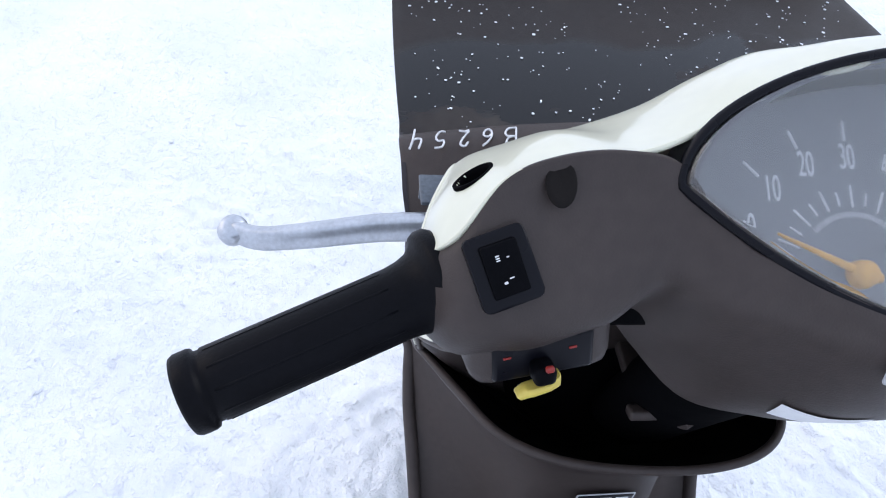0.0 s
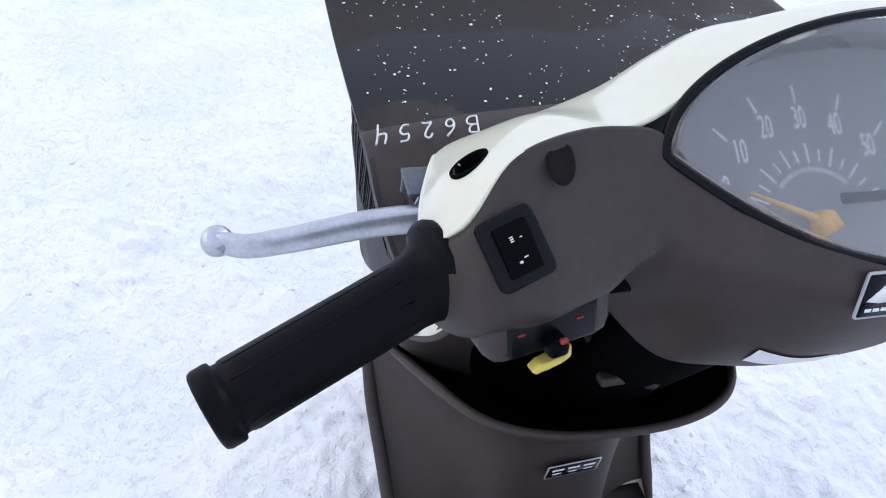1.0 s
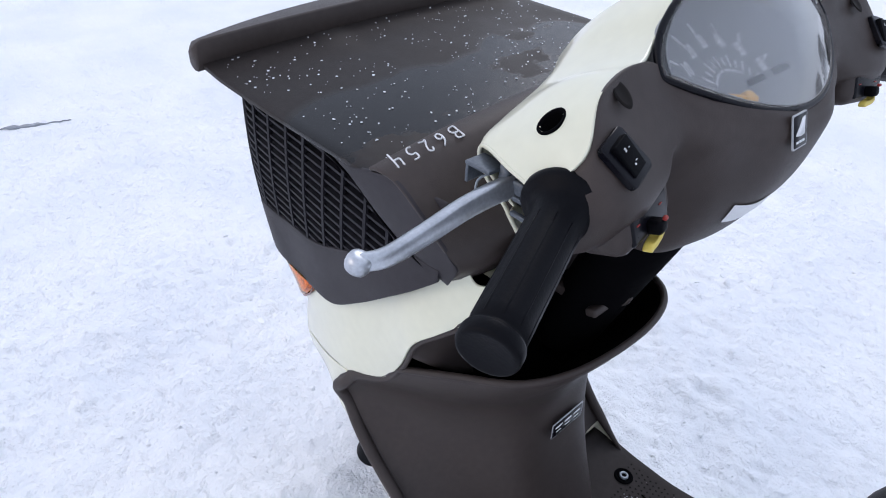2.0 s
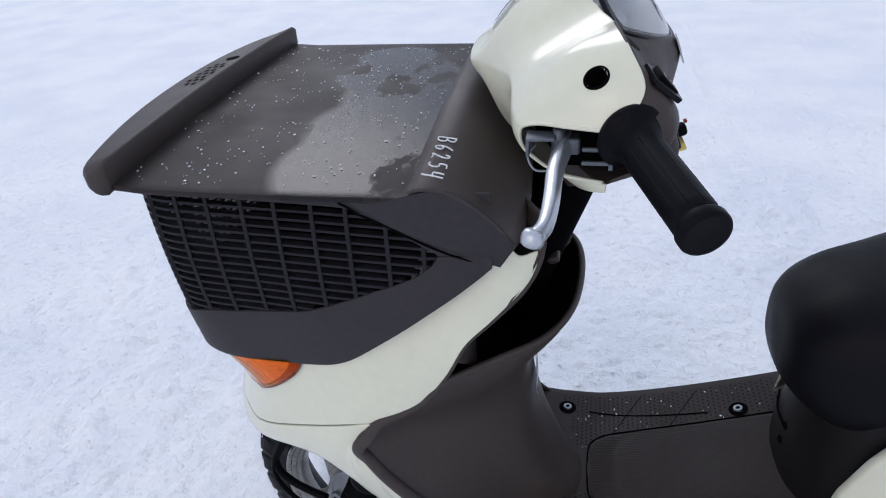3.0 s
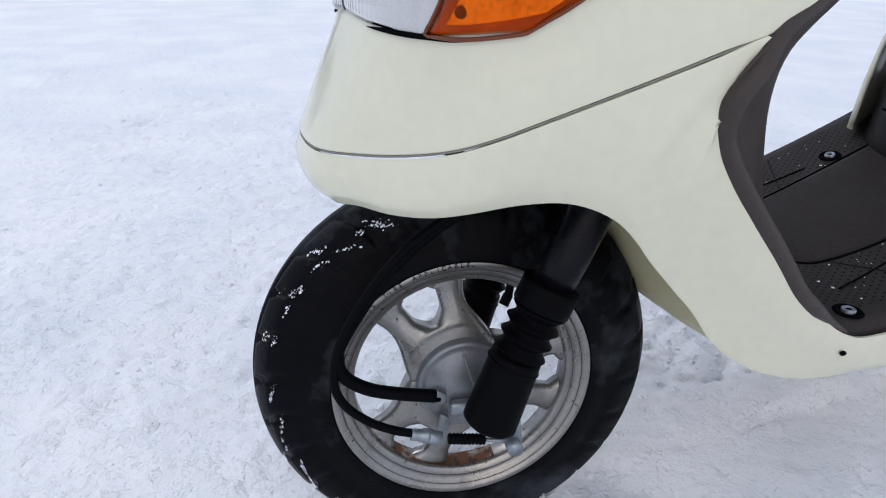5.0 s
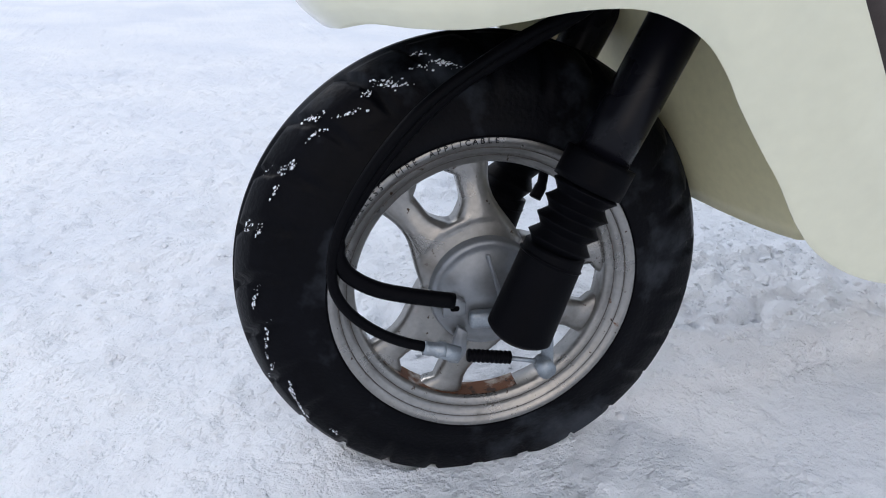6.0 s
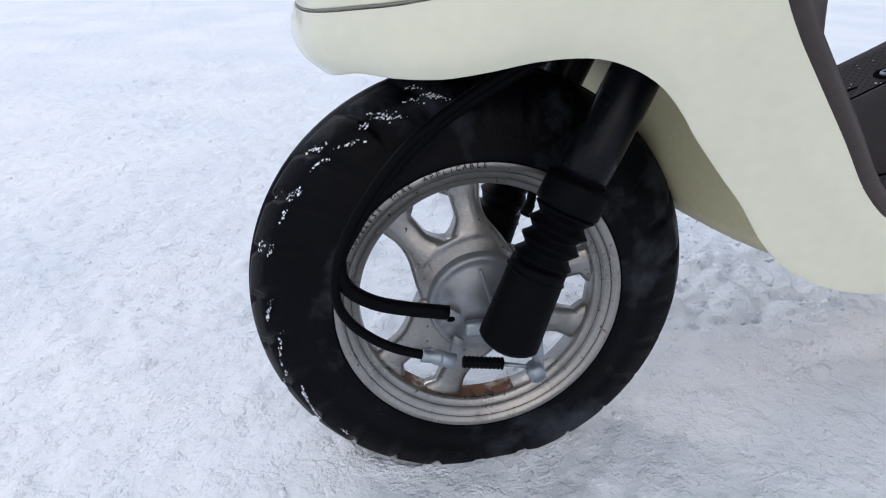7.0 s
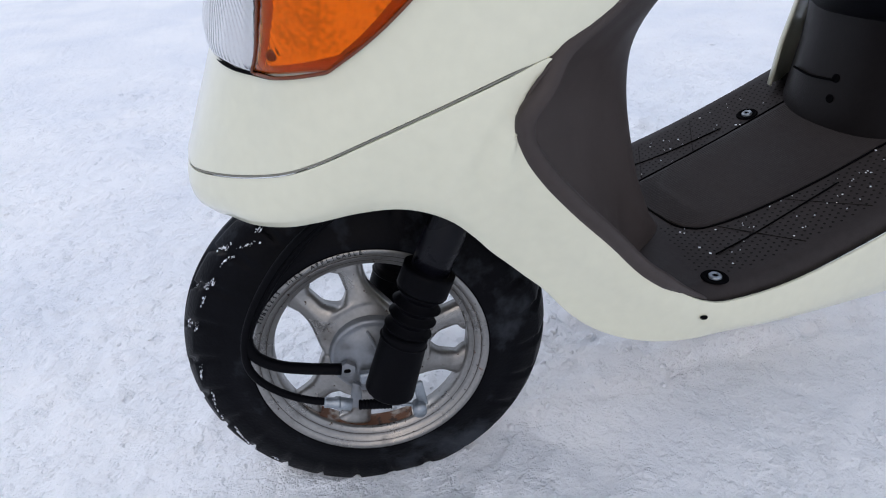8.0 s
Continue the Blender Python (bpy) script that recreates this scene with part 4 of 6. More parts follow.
for side in (0, 1):
    flank = [
        [(0.196, -0.2235, 0.879), (0.230, -0.226, 0.880), (0.262, -0.2275, 0.889), (0.296, -0.2275, 0.895), (0.325, -0.2255, 0.878), (0.347, -0.2175, 0.852)],
        [(0.203, -0.2190, 0.872), (0.235, -0.222, 0.868), (0.265, -0.223, 0.866), (0.298, -0.223, 0.864), (0.328, -0.221, 0.856), (0.352, -0.213, 0.840)],
        [(0.215, -0.2120, 0.859), (0.250, -0.216, 0.846), (0.276, -0.217, 0.838), (0.302, -0.217, 0.834), (0.330, -0.214, 0.832), (0.355, -0.208, 0.828)],
        [(0.225, -0.2110, 0.855), (0.260, -0.213, 0.838), (0.290, -0.212, 0.824), (0.312, -0.210, 0.816), (0.330, -0.207, 0.809), (0.342, -0.204, 0.804)],
    ]
    cols = [[flank[j][i] for j in range(4)] for i in range(6)]
    cols = [[(p[0], 2 * YC - p[1], p[2] + LEAN * 0.44) for p in c] for c in cols] if side else cols
    thick(part("cowl_flank", sheet(refine(cols, 24, 14)), GREY, basket, "smooth dark corner panel"), 0.003, bevel=0.001)
    gap = [Vector(p) + Vector((-0.001, 0.0015 if side else -0.0015, -0.0005)) for p in cols[0] + [c[-1] for c in cols[1:5]]]
    part("panel_gap", tube(gap, 0.0012, 6, 60), PIT, basket)

# lid: a slightly crowned sheet with a raised front grip

def lid_z(x, y):
    v = (y - YC) / 0.243
    return 0.886 + 0.006 * (1 - v * v) + LEAN * (y + 0.22) + 0.004 * max(0.0, -x / 0.05)


rows = []
for x in np.linspace(-0.045, 0.271, 30):
    half = 0.245 + 0.003 * math.sin((x + 0.045) * 9)
    left = [(x, y, lid_z(x, y)) for y in np.linspace(YC - half, YC + half, 41)]
    rows.append([(x, YC - half + 0.001, lid_z(x, YC - half) - 0.006)] + left + [(x, YC + half - 0.001, lid_z(x, YC + half) - 0.010)])
thick(part("lid_panel", sheet(rows), LIDMAT, basket, "dark plastic lid speckled with snow and wet stains"), 0.003, bevel=0.001)
def grip_line(v):
    """Inner and outer edge, and level, of the lid's front grip at v, -1 to 1 across the lid."""
    end = 1 - 0.28 * max(0.0, (abs(v) - 0.95) / 0.05) ** 2
    xi = -0.036
    return xi, xi - (0.031 + 0.030 * (1 - abs(v) ** 2.3)) * end, lid_z(-0.04, YC + 0.250 * v)


def grip_top(v, k):
    """A place on the grip's flat top, k from its inner to its outer edge."""
    xi, xo, z0 = grip_line(v)
    return Vector((xi - 0.002 + (xo + 0.006 - xi) * k, YC + 0.250 * v, z0 + 0.026 - 0.009 * k))


grip_rows = []
for v in np.concatenate([[-1.0, -0.995, -0.985], np.linspace(-0.97, 0.97, 45), [0.985, 0.995, 1.0]]):
    xi, xo, z0 = grip_line(v)
    y, low = YC + 0.250 * v, 0.003 * max(0.0, (abs(v) - 0.97) / 0.03)
    a, b = grip_top(v, 0.0), grip_top(v, 1.0)
    section = [(xi, z0 + 0.001), (xi, a.z - 0.002 - low), (a.x, a.z - low), (a.x - 0.002, a.z - 0.0002 - low), (b.x + 0.003, b.z + 0.0006 - low), (b.x, b.z - low), (xo + 0.002, b.z - 0.003 - low), (xo, b.z - 0.008), (xo + 0.001, z0 - 0.003), (xo + 0.005, z0 - 0.007), (xo + 0.011, z0 - 0.009), (xi - 0.003, z0 - 0.008)]
    grip_rows.append([(px, y, pz) for px, pz in section])
bm = sheet(grip_rows, wrap=True)
bmesh.ops.holes_fill(bm, edges=[e for e in bm.edges if e.is_boundary], sides=0)
lid_grip = part("lid_grip", bm, BROWN, basket, "raised front lip of the lid")
for j in range(8):
    for i in range(2 + j % 2):
        v = -0.13 + 0.052 * j
        if j == 7:
            v = 0.285
        p = grip_top(v + 0.012 * i, 0.34 + 0.20 * i - 0.10 * (j % 2)) + Vector((0, 0, 0.0006))
        if j == 7 and i:
            continue
        hole = bmesh.new()
        grow = (3.2, 2.2) if j == 7 else (1.0, 1.25)
        bmesh.ops.create_circle(hole, cap_ends=True, segments=14, radius=0.0033, matrix=Matrix.Translation(p + Vector((-0.004 if j == 7 else 0, 0, 0))) @ Matrix.Rotation(-0.16, 4, "Y") @ Matrix.Diagonal((grow[0], grow[1], 1, 1)))
        part("grip_hole", hole, PIT, basket)

# hand-painted lot number on the cowl, in strokes
num = frame_of((0.2855, -0.187, 0.9055), (0.0, -1.0, -0.115), (1.0, 0, -0.04))
STROKES = {
    "B": [[(0, 0), (0, 1)], [(0, 1), (0.45, 0.95), (0.5, 0.75), (0.35, 0.55), (0.05, 0.52)], [(0.05, 0.52), (0.5, 0.45), (0.58, 0.22), (0.4, 0.02), (0, 0)]],
    "6": [[(0.5, 1), (0.15, 0.65), (0.05, 0.3), (0.2, 0.03), (0.45, 0.1), (0.5, 0.35), (0.3, 0.48), (0.08, 0.35)]],
    "2": [[(0.05, 0.75), (0.2, 0.98), (0.45, 0.85), (0.35, 0.5), (0.05, 0.05), (0.3, 0.1), (0.6, 0.02)]],
    "5": [[(0.55, 1), (0.15, 0.95), (0.1, 0.6), (0.4, 0.6), (0.55, 0.35), (0.35, 0.05), (0.05, 0.08)]],
    "4": [[(0.12, 1), (0.05, 0.5), (0.3, 0.42), (0.55, 0.5)], [(0.6, 1), (0.52, 0.5), (0.5, -0.15)]],
}
for k, ch in enumerate("B6254"):
    pieces = []
    for stroke in STROKES[ch]:
        pts = [num @ Vector((-0.040 + 0.0165 * k + 0.013 * x + 0.003 * (y - 0.5), -0.0085 + 0.018 * y, 0.0032 + 0.0003 * k)) for x, y in stroke]
        pieces.append(tube(pts, 0.0008, 6, 24))
    part("painted_character", join_bm(pieces), CHALK, basket, "white hand-painted character")

# ---- front lamps set in the cowl ----
def cowl_at(u, v, out=0.0):
    """A place on the upper cowl: u in its left-hand columns, v from top to seam."""
    m = (len(UPPER) - 1 + u) / (2 * (len(UPPER) - 1)) * 140
    i = min(int(m), 139)
    f = v * 21
    j = min(int(f), 20)
    a = upper_net[i][j].lerp(upper_net[i + 1][j], m - i)
    b = upper_net[i][j + 1].lerp(upper_net[i + 1][j + 1], m - i)
    p = a.lerp(b, f - j)
    t = (upper_net[i + 1][j] - upper_net[i][j]).normalized()
    d = (upper_net[i][j + 1] - upper_net[i][j]).normalized()
    n = d.cross(t).normalized()
    if n.dot(p - Vector((0.12, YC, 0.55))) < 0:
        n = -n
    return p + n * out



def lamp_lens(name, side, mat, u_left, u_right, v_foot, label, out):
    rows = []
    for i in range(25):
        b = i / 24
        row = []
        for j in range(31):
            a = j / 30
            v = 0.0 + v_foot(a) * b
            u = u_left(v) + (u_right(v) - u_left(v)) * a
            rim = min(1.0, 9 * min(a if u_left(0) > 0.5 else 1.0, 1 - a), 7 * (1 - b))
            p = cowl_at(u, v, 0.0015 + out * math.sqrt(max(rim, 0)))
            row.append(flip(p) if side else p)
        rows.append(row)
    ob = part(name, sheet(rows), mat, scooter, label)
    return ob


for side in (0, 1):
    left = lambda v: 4.35 - 1.35 * v / 0.39
    right = lambda v: 8.15 - 2.6 * (v / 0.39) ** 2
    foot_a = lambda a: 0.39 - 0.015 * math.sin(math.pi * a)
    amber = lamp_lens("turn_signal", side, AMBER, left, right, foot_a, "amber front turn signal lens", 0.0055)
    thick(amber, 0.0016)
    bezel_ob = lamp_lens("signal_housing", side, AMBERHOUSE, left, right, foot_a, "dark amber lamp housing", -0.0010)
    bezel_ob.parent = amber
    back_ob = lamp_lens("signal_reflector", side, AMBERBACK, lambda v: left(v) + 0.62 - 0.5 * v, lambda v: right(v) - 0.42, lambda a: 0.345 - 0.02 * a, "bright ribbed reflector", 0.0008)
    back_ob.parent = amber
    edge = [cowl_at(left(v) + 0.02, v, 0.004) for v in np.linspace(0, 0.385, 10)] + [cowl_at(u, 0.392, 0.003) for u in np.linspace(3.1, 5.5, 12)] + [cowl_at(right(v), v, 0.003) for v in np.linspace(0.385, 0.0, 14)]
    part("lens_edge", tube([flip(p) if side else p for p in edge], 0.0015, 8, 90), AMBEREDGE, amber, "dark amber lens edge")
    bulb = cowl_at(4.0, 0.30, 0.002)
    bm = bmesh.new()
    bmesh.ops.create_uvsphere(bm, u_segments=12, v_segments=8, radius=0.0045, matrix=Matrix.Translation(flip(bulb) if side else bulb))
    part("bulb", bm, AMBEREDGE, amber)
    foot_c = lambda a: 0.36 + 0.03 * a
    lens = lamp_lens("position_lamp", side, CLEAR, lambda v: 0.0, lambda v: left(v) - 0.05, foot_c, "clear ribbed front lamp lens", 0.0055)
    thick(lens, 0.0016)
    # dark tube along the lens foot, drawn as the shadow under it
    under = [cowl_at(u, 0.385 + 0.01 * u / 4, 0.0015) for u in np.linspace(1.2, 4.6, 14)]
    part("lens_shadow", tube([flip(p) if side else p for p in under], lambda t: 0.0024 * math.sin(math.pi * t) + 0.0003, 8, 50), PIT, lens)
    back_ob = lamp_lens("lamp_reflector", side, MIRROR, lambda v: 0.0, lambda v: left(v) - 0.05, foot_c, "silvered reflector", 0.0)
    back_ob.parent = lens

# ---- handlebar head ----
head = new("handlebar_head")
head.parent = scooter
tagged(head, "cream and brown handlebar cover with dial and switches")

# rails of the front cover, from the middle out to the hand
COVER_BACK = [(0.410, 0.026, 1.063), (0.412, -0.020, 1.058), (0.416, -0.045, 1.052), (0.416, -0.070, 1.043), (0.421, -0.097, 1.024), (0.434, -0.130, 1.017), (0.439, -0.165, 1.017), (0.447, -0.195, 1.009), (0.459, -0.215, 0.986), (0.452, -0.227, 0.966)]
COVER_CROWN = [(0.375, 0.026, 1.050), (0.376, -0.020, 1.045), (0.383, -0.045, 1.040), (0.382, -0.070, 1.027), (0.386, -0.097, 1.008), (0.394, -0.130, 0.998), (0.400, -0.165, 1.000), (0.416, -0.195, 0.992), (0.424, -0.215, 0.979), (0.446, -0.227, 0.961)]
COVER_BROW = [(0.345, 0.026, 1.020), (0.347, -0.020, 1.018), (0.347, -0.045, 1.019), (0.345, -0.070, 1.002), (0.347, -0.097, 0.983), (0.352, -0.130, 0.971), (0.358, -0.169, 0.962), (0.371, -0.197, 0.960), (0.400, -0.216, 0.957), (0.432, -0.227, 0.956)]
COVER_FRONT = [(0.312, 0.026, 0.980), (0.314, -0.020, 0.979), (0.315, -0.045, 0.982), (0.322, -0.070, 0.968), (0.333, -0.097, 0.958), (0.345, -0.130, 0.952), (0.350, -0.175, 0.944), (0.361, -0.202, 0.944), (0.392, -0.217, 0.946), (0.430, -0.227, 0.947)]
COVER_NOSE = [(0.287, 0.026, 0.955), (0.290, -0.020, 0.952), (0.303, -0.045, 0.946), (0.318, -0.070, 0.936), (0.334, -0.097, 0.930), (0.352, -0.130, 0.929), (0.355, -0.174, 0.926), (0.364, -0.201, 0.927), (0.393, -0.216, 0.931), (0.430, -0.227, 0.935)]
COVER_CHEEK = [(0.331, 0.026, 0.918), (0.333, -0.020, 0.917), (0.338, -0.045, 0.911), (0.334, -0.070, 0.903), (0.351, -0.097, 0.903), (0.365, -0.131, 0.913), (0.367, -0.171, 0.910), (0.378, -0.199, 0.912), (0.402, -0.215, 0.916), (0.431, -0.227, 0.920)]
COVER_CHIN = [(0.345, 0.026, 0.881), (0.347, -0.020, 0.880), (0.353, -0.045, 0.877), (0.365, -0.070, 0.876), (0.371, -0.097, 0.884), (0.378, -0.133, 0.902), (0.384, -0.167, 0.898), (0.395, -0.197, 0.900), (0.412, -0.213, 0.904), (0.433, -0.227, 0.908)]
COVER_FOOT = [(0.404, 0.026, 0.813), (0.404, -0.020, 0.814), (0.392, -0.045, 0.824), (0.388, -0.070, 0.838), (0.385, -0.097, 0.861), (0.389, -0.133, 0.890), (0.396, -0.160, 0.886), (0.408, -0.190, 0.887), (0.420, -0.210, 0.891), (0.432, -0.227, 0.898)]
cover_cols = [list(c) for c in zip(COVER_BACK, COVER_CROWN, COVER_BROW, COVER_FRONT, COVER_NOSE, COVER_CHEEK, COVER_CHIN, COVER_FOOT)]
HOLE = Vector((0.421, -0.204, 0.989))


def open_here(p):
    for mid_y in (p.y, 2 * YH - p.y):
        q = Vector((p.x, mid_y, p.z))
        if (q - HOLE).length < 0.0096:
            return True
        left = 0.359 + 29 * max(0.0, 0.932 - p.z) ** 2
        if mid_y < -0.186 and p.x > left and 0.902 + 0.1 * (p.x - 0.397) < p.z < 0.946 + min(0.005, 0.25 * (p.x - 0.359)):
            return True
    return False


cover_net = refine(both_sides(cover_cols, YH), 361, 181)
cover = thick(part("front_cover", sheet(cover_net, skip=open_here), CREAM, head, "cream painted front handlebar cover"), 0.0025)
for side in (0, 1):
    c = Vector(flip(HOLE, YH)) if side else HOLE
    i, j = min(((i, j) for i in range(1, 360) for j in range(1, 90)), key=lambda k: (cover_net[k[0]][k[1]] - c).length)
    axis = (cover_net[i + 1][j] - cover_net[i - 1][j]).cross(cover_net[i][j + 1] - cover_net[i][j - 1]).normalized()
    axis = -axis if axis.z < 0 else axis
    m = axis.to_track_quat("Y", "Z").to_matrix().to_4x4()
    m.translation = cover_net[i][j]
    bm = turned([(0.0114, -0.0022), (0.0110, 0.0002), (0.0094, 0.0004), (0.0086, -0.002), (0.0084, -0.02), (0.0001, -0.02)], 40)
    bm.transform(m)
    part("mirror_socket", bm, PIT, head, "empty black mirror hole")
    bm = block((0.062, 0.104, 0.042), 0.006, Matrix.Translation(flip((0.418, -0.140, 0.926), YH) if side else (0.418, -0.140, 0.926)))
    part("lever_housing", bm, PIT, head)
    lip = []
    for corner in ((0.430, -0.227, 0.952), (0.405, -0.217, 0.951), (0.378, -0.207, 0.950), (0.363, -0.202, 0.946), (0.359, -0.201, 0.938), (0.361, -0.201, 0.925), (0.372, -0.200, 0.911), (0.384, -0.199, 0.904), (0.400, -0.204, 0.902), (0.430, -0.227, 0.906)):
        q = min((p for col in cover_net[300:] for p in col[40:]), key=lambda p: (p - Vector(corner)).length)
        lip.append((q.x + 0.0004, q.y + 0.0008, q.z))
    part("slot_lip", tube([flip(p, YH) if side else p for p in lip], 0.0018, 10, 60), CREAM, head)

# rails of the rear cover, from the middle out to the hand
REAR_TOP = [(0.499, 0.026, 0.970), (0.497, -0.010, 0.974), (0.483, -0.050, 0.983), (0.464, -0.085, 0.990), (0.437, -0.112, 1.011), (0.437, -0.140, 1.018), (0.441, -0.170, 1.017), (0.448, -0.195, 1.009), (0.459, -0.213, 0.985), (0.452, -0.226, 0.965)]
REAR_BROW = [(0.507, 0.026, 0.963), (0.504, -0.010, 0.966), (0.488, -0.050, 0.972), (0.472, -0.085, 0.979), (0.450, -0.112, 0.995), (0.447, -0.140, 0.999), (0.449, -0.170, 1.000), (0.458, -0.195, 0.995), (0.466, -0.213, 0.981), (0.458, -0.226, 0.966)]
REAR_FACE = [(0.511, 0.026, 0.945), (0.508, -0.010, 0.947), (0.493, -0.050, 0.952), (0.481, -0.085, 0.958), (0.466, -0.112, 0.972), (0.468, -0.140, 0.973), (0.473, -0.170, 0.975), (0.481, -0.195, 0.971), (0.480, -0.213, 0.964), (0.466, -0.226, 0.957)]
REAR_BELLY = [(0.498, 0.026, 0.890), (0.494, -0.010, 0.888), (0.482, -0.050, 0.900), (0.470, -0.085, 0.926), (0.462, -0.112, 0.950), (0.478, -0.140, 0.948), (0.488, -0.170, 0.950), (0.490, -0.195, 0.946), (0.484, -0.213, 0.940), (0.469, -0.226, 0.940)]
REAR_CHIN = [(0.458, 0.026, 0.824), (0.455, -0.010, 0.826), (0.450, -0.050, 0.834), (0.434, -0.085, 0.864), (0.433, -0.112, 0.899), (0.442, -0.140, 0.920), (0.468, -0.170, 0.920), (0.472, -0.195, 0.918), (0.467, -0.213, 0.914), (0.459, -0.226, 0.919)]
REAR_FOOT = [(0.410, 0.026, 0.812), (0.410, -0.010, 0.815), (0.402, -0.050, 0.818), (0.394, -0.085, 0.849), (0.395, -0.112, 0.876), (0.401, -0.140, 0.896), (0.413, -0.170, 0.894), (0.424, -0.195, 0.895), (0.433, -0.213, 0.899), (0.440, -0.226, 0.908)]
rear_cols = [list(c) for c in zip(REAR_TOP, REAR_BROW, REAR_FACE, REAR_BELLY, REAR_CHIN, REAR_FOOT)]
rear = thick(part("rear_cover", sheet(refine(both_sides(rear_cols, YH), 161, 61)), BROWN, head, "dark brown rear handlebar cover"), 0.0025)


def rear_at(k_y, k_row):
    return along([along(c, k_row) for c in rear_cols], k_y)


# stem below the head, in PIT: the shade there is put into its colour
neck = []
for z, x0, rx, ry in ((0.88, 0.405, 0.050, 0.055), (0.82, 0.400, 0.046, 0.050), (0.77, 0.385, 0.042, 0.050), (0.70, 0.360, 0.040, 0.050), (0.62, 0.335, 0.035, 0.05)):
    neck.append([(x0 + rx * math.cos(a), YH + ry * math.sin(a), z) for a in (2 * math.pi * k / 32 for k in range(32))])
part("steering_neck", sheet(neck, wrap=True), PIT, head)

# dial: bezel, glass, face, figures
UP_V = Vector((-0.690, 0, 0.724))
NORM = Vector((0.724, 0, 0.690))
DIAL_C = Vector((0.4555, YH, 1.0165))


def bezel_point(a, grow=1.0, lift=0.0):
    c, s = math.cos(a), math.sin(a)
    w, h = 0.1385 * grow, 0.0640 * grow
    x = w * (abs(c) ** 0.95) * (1 if c > 0 else -1)
    y = h * s if s > 0 else -h * (1 - min(1.0, abs(x / w)) ** 1.9) * (1.0 if abs(c) < 0.999 else 0.0)
    bend = -0.019 * (x / 0.1385) ** 2
    return DIAL_C + Vector((0, x, 0)) + UP_V * y + NORM * (bend + lift)


ring = [bezel_point(2 * math.pi * k / 96) for k in range(97)]
bz = part("dial_bezel", tube(ring, 0.0026, 10, 160, caps=False), GLOSS, head, "thin black dial surround")
glass_rows = [[bezel_point(2 * math.pi * k / 96, g, 0.010 * (1 - g * g) + 0.001) for k in range(97)] for g in (1.0, 0.94, 0.85, 0.7, 0.5, 0.3, 0.1, 0.00001)]
pane = part("dial_glass", sheet(glass_rows), LENS, head, "clear curved dial glass")
thick(pane, 0.0008)
pane.visible_shadow = False
well = [[bezel_point(2 * math.pi * k / 96, g, d) for k in range(97)] for g, d in ((1.0, 0.0), (0.985, -0.015), (0.975, -0.034))]
part("dial_wall", sheet(well), DIALFACE, head)
FACE_UP = Vector((-0.844, 0, 0.537))
FACE_N = Vector((0.537, 0, 0.844))
HUB = Vector((0.4672, -0.0190, 0.9725))


def face(y, u, lift=0.0):
    return HUB + Vector((0, y, 0)) + FACE_UP * u + FACE_N * lift


bm = bmesh.new()
edge = [bm.verts.new(face(0.046 + 0.140 * math.cos(a), 0.032 + 0.068 * math.sin(a), -0.001 - 0.012 * math.cos(a) ** 2)) for a in (2 * math.pi * k / 64 for k in range(64))]
bm.faces.new(edge)
dial_face = part("dial_face", bm, DIALFACE, head, "grey speedometer face")
for k, figure in enumerate(("0", "10", "20", "30", "40", "50", "60")):
    a = radians(-68 + 22.7 * k)
    r = 0.058
    at = frame_of(face(r * math.sin(a), r * math.cos(a), 0.0012), Vector((0, 1, 0)), FACE_UP)
    lettering("dial_figure", figure, 0.0185, FIGURE, at, dial_face, "white speed figure", squeeze=0.48)
    for r0, r1, w in ((0.033, 0.044, 0.0011), (0.067, 0.077, 0.0014)):
        p, q = face(r0 * math.sin(a), r0 * math.cos(a), 0.001), face(r1 * math.sin(a), r1 * math.cos(a), 0.001)
        part("dial_mark", tube([p, q], w / 2, 6, 2), WHITE, dial_face)
    if k < 6:
        a += radians(11.35)
        part("dial_mark", tube([face(0.034 * math.sin(a), 0.034 * math.cos(a), 0.001), face(0.041 * math.sin(a), 0.041 * math.cos(a), 0.001)], 0.0005, 6, 2), WHITE, dial_face)
scale_bm = bmesh.new()
for k in range(31):
    a = radians(-45 + 3 * k)
    q = face(0.0295 * math.sin(a), 0.0295 * math.cos(a), 0.0008)
    at = frame_of(q, Vector((0, math.cos(a), 0)) - FACE_UP * math.sin(a), Vector((0, math.sin(a), 0)) + FACE_UP * math.cos(a))
    bmesh.ops.create_cube(scale_bm, size=1, matrix=at @ Matrix.Diagonal((0.0005, 0.0026, 0.0004, 1)))
tagged(part("dial_scale", scale_bm, CHALK, dial_face, smooth=False), "fine pale tick ring", kind="stuff")
a = radians(-66)
part("dial_pointer", tube([face(0.008, -0.002, 0.003), face(0.0, 0.0, 0.003), face(0.046 * math.sin(a), 0.046 * math.cos(a), 0.003)], lambda t: 0.0019 * (1 - t) + 0.0007, 8, 16), POINTER, dial_face, "amber needle")
bm = turned([(0.0001, 0.004), (0.006, 0.004), (0.007, 0.0), (0.007, -0.003)], 24)
bm.transform(Matrix.Translation(face(0, 0, 0.002)) @ FACE_N.to_track_quat("Y", "Z").to_matrix().to_4x4())
part("pointer_hub", bm, POINTER, dial_face)
for y, u in ((0.030, 0.012), (0.075, 0.012)):
    at = frame_of(face(y, u, 0.001), Vector((0, 1, 0)), FACE_UP)
    part("dial_panel", plate(rounded(0.03, 0.006, 0.001), 0.0006, at), GLOSS, dial_face)

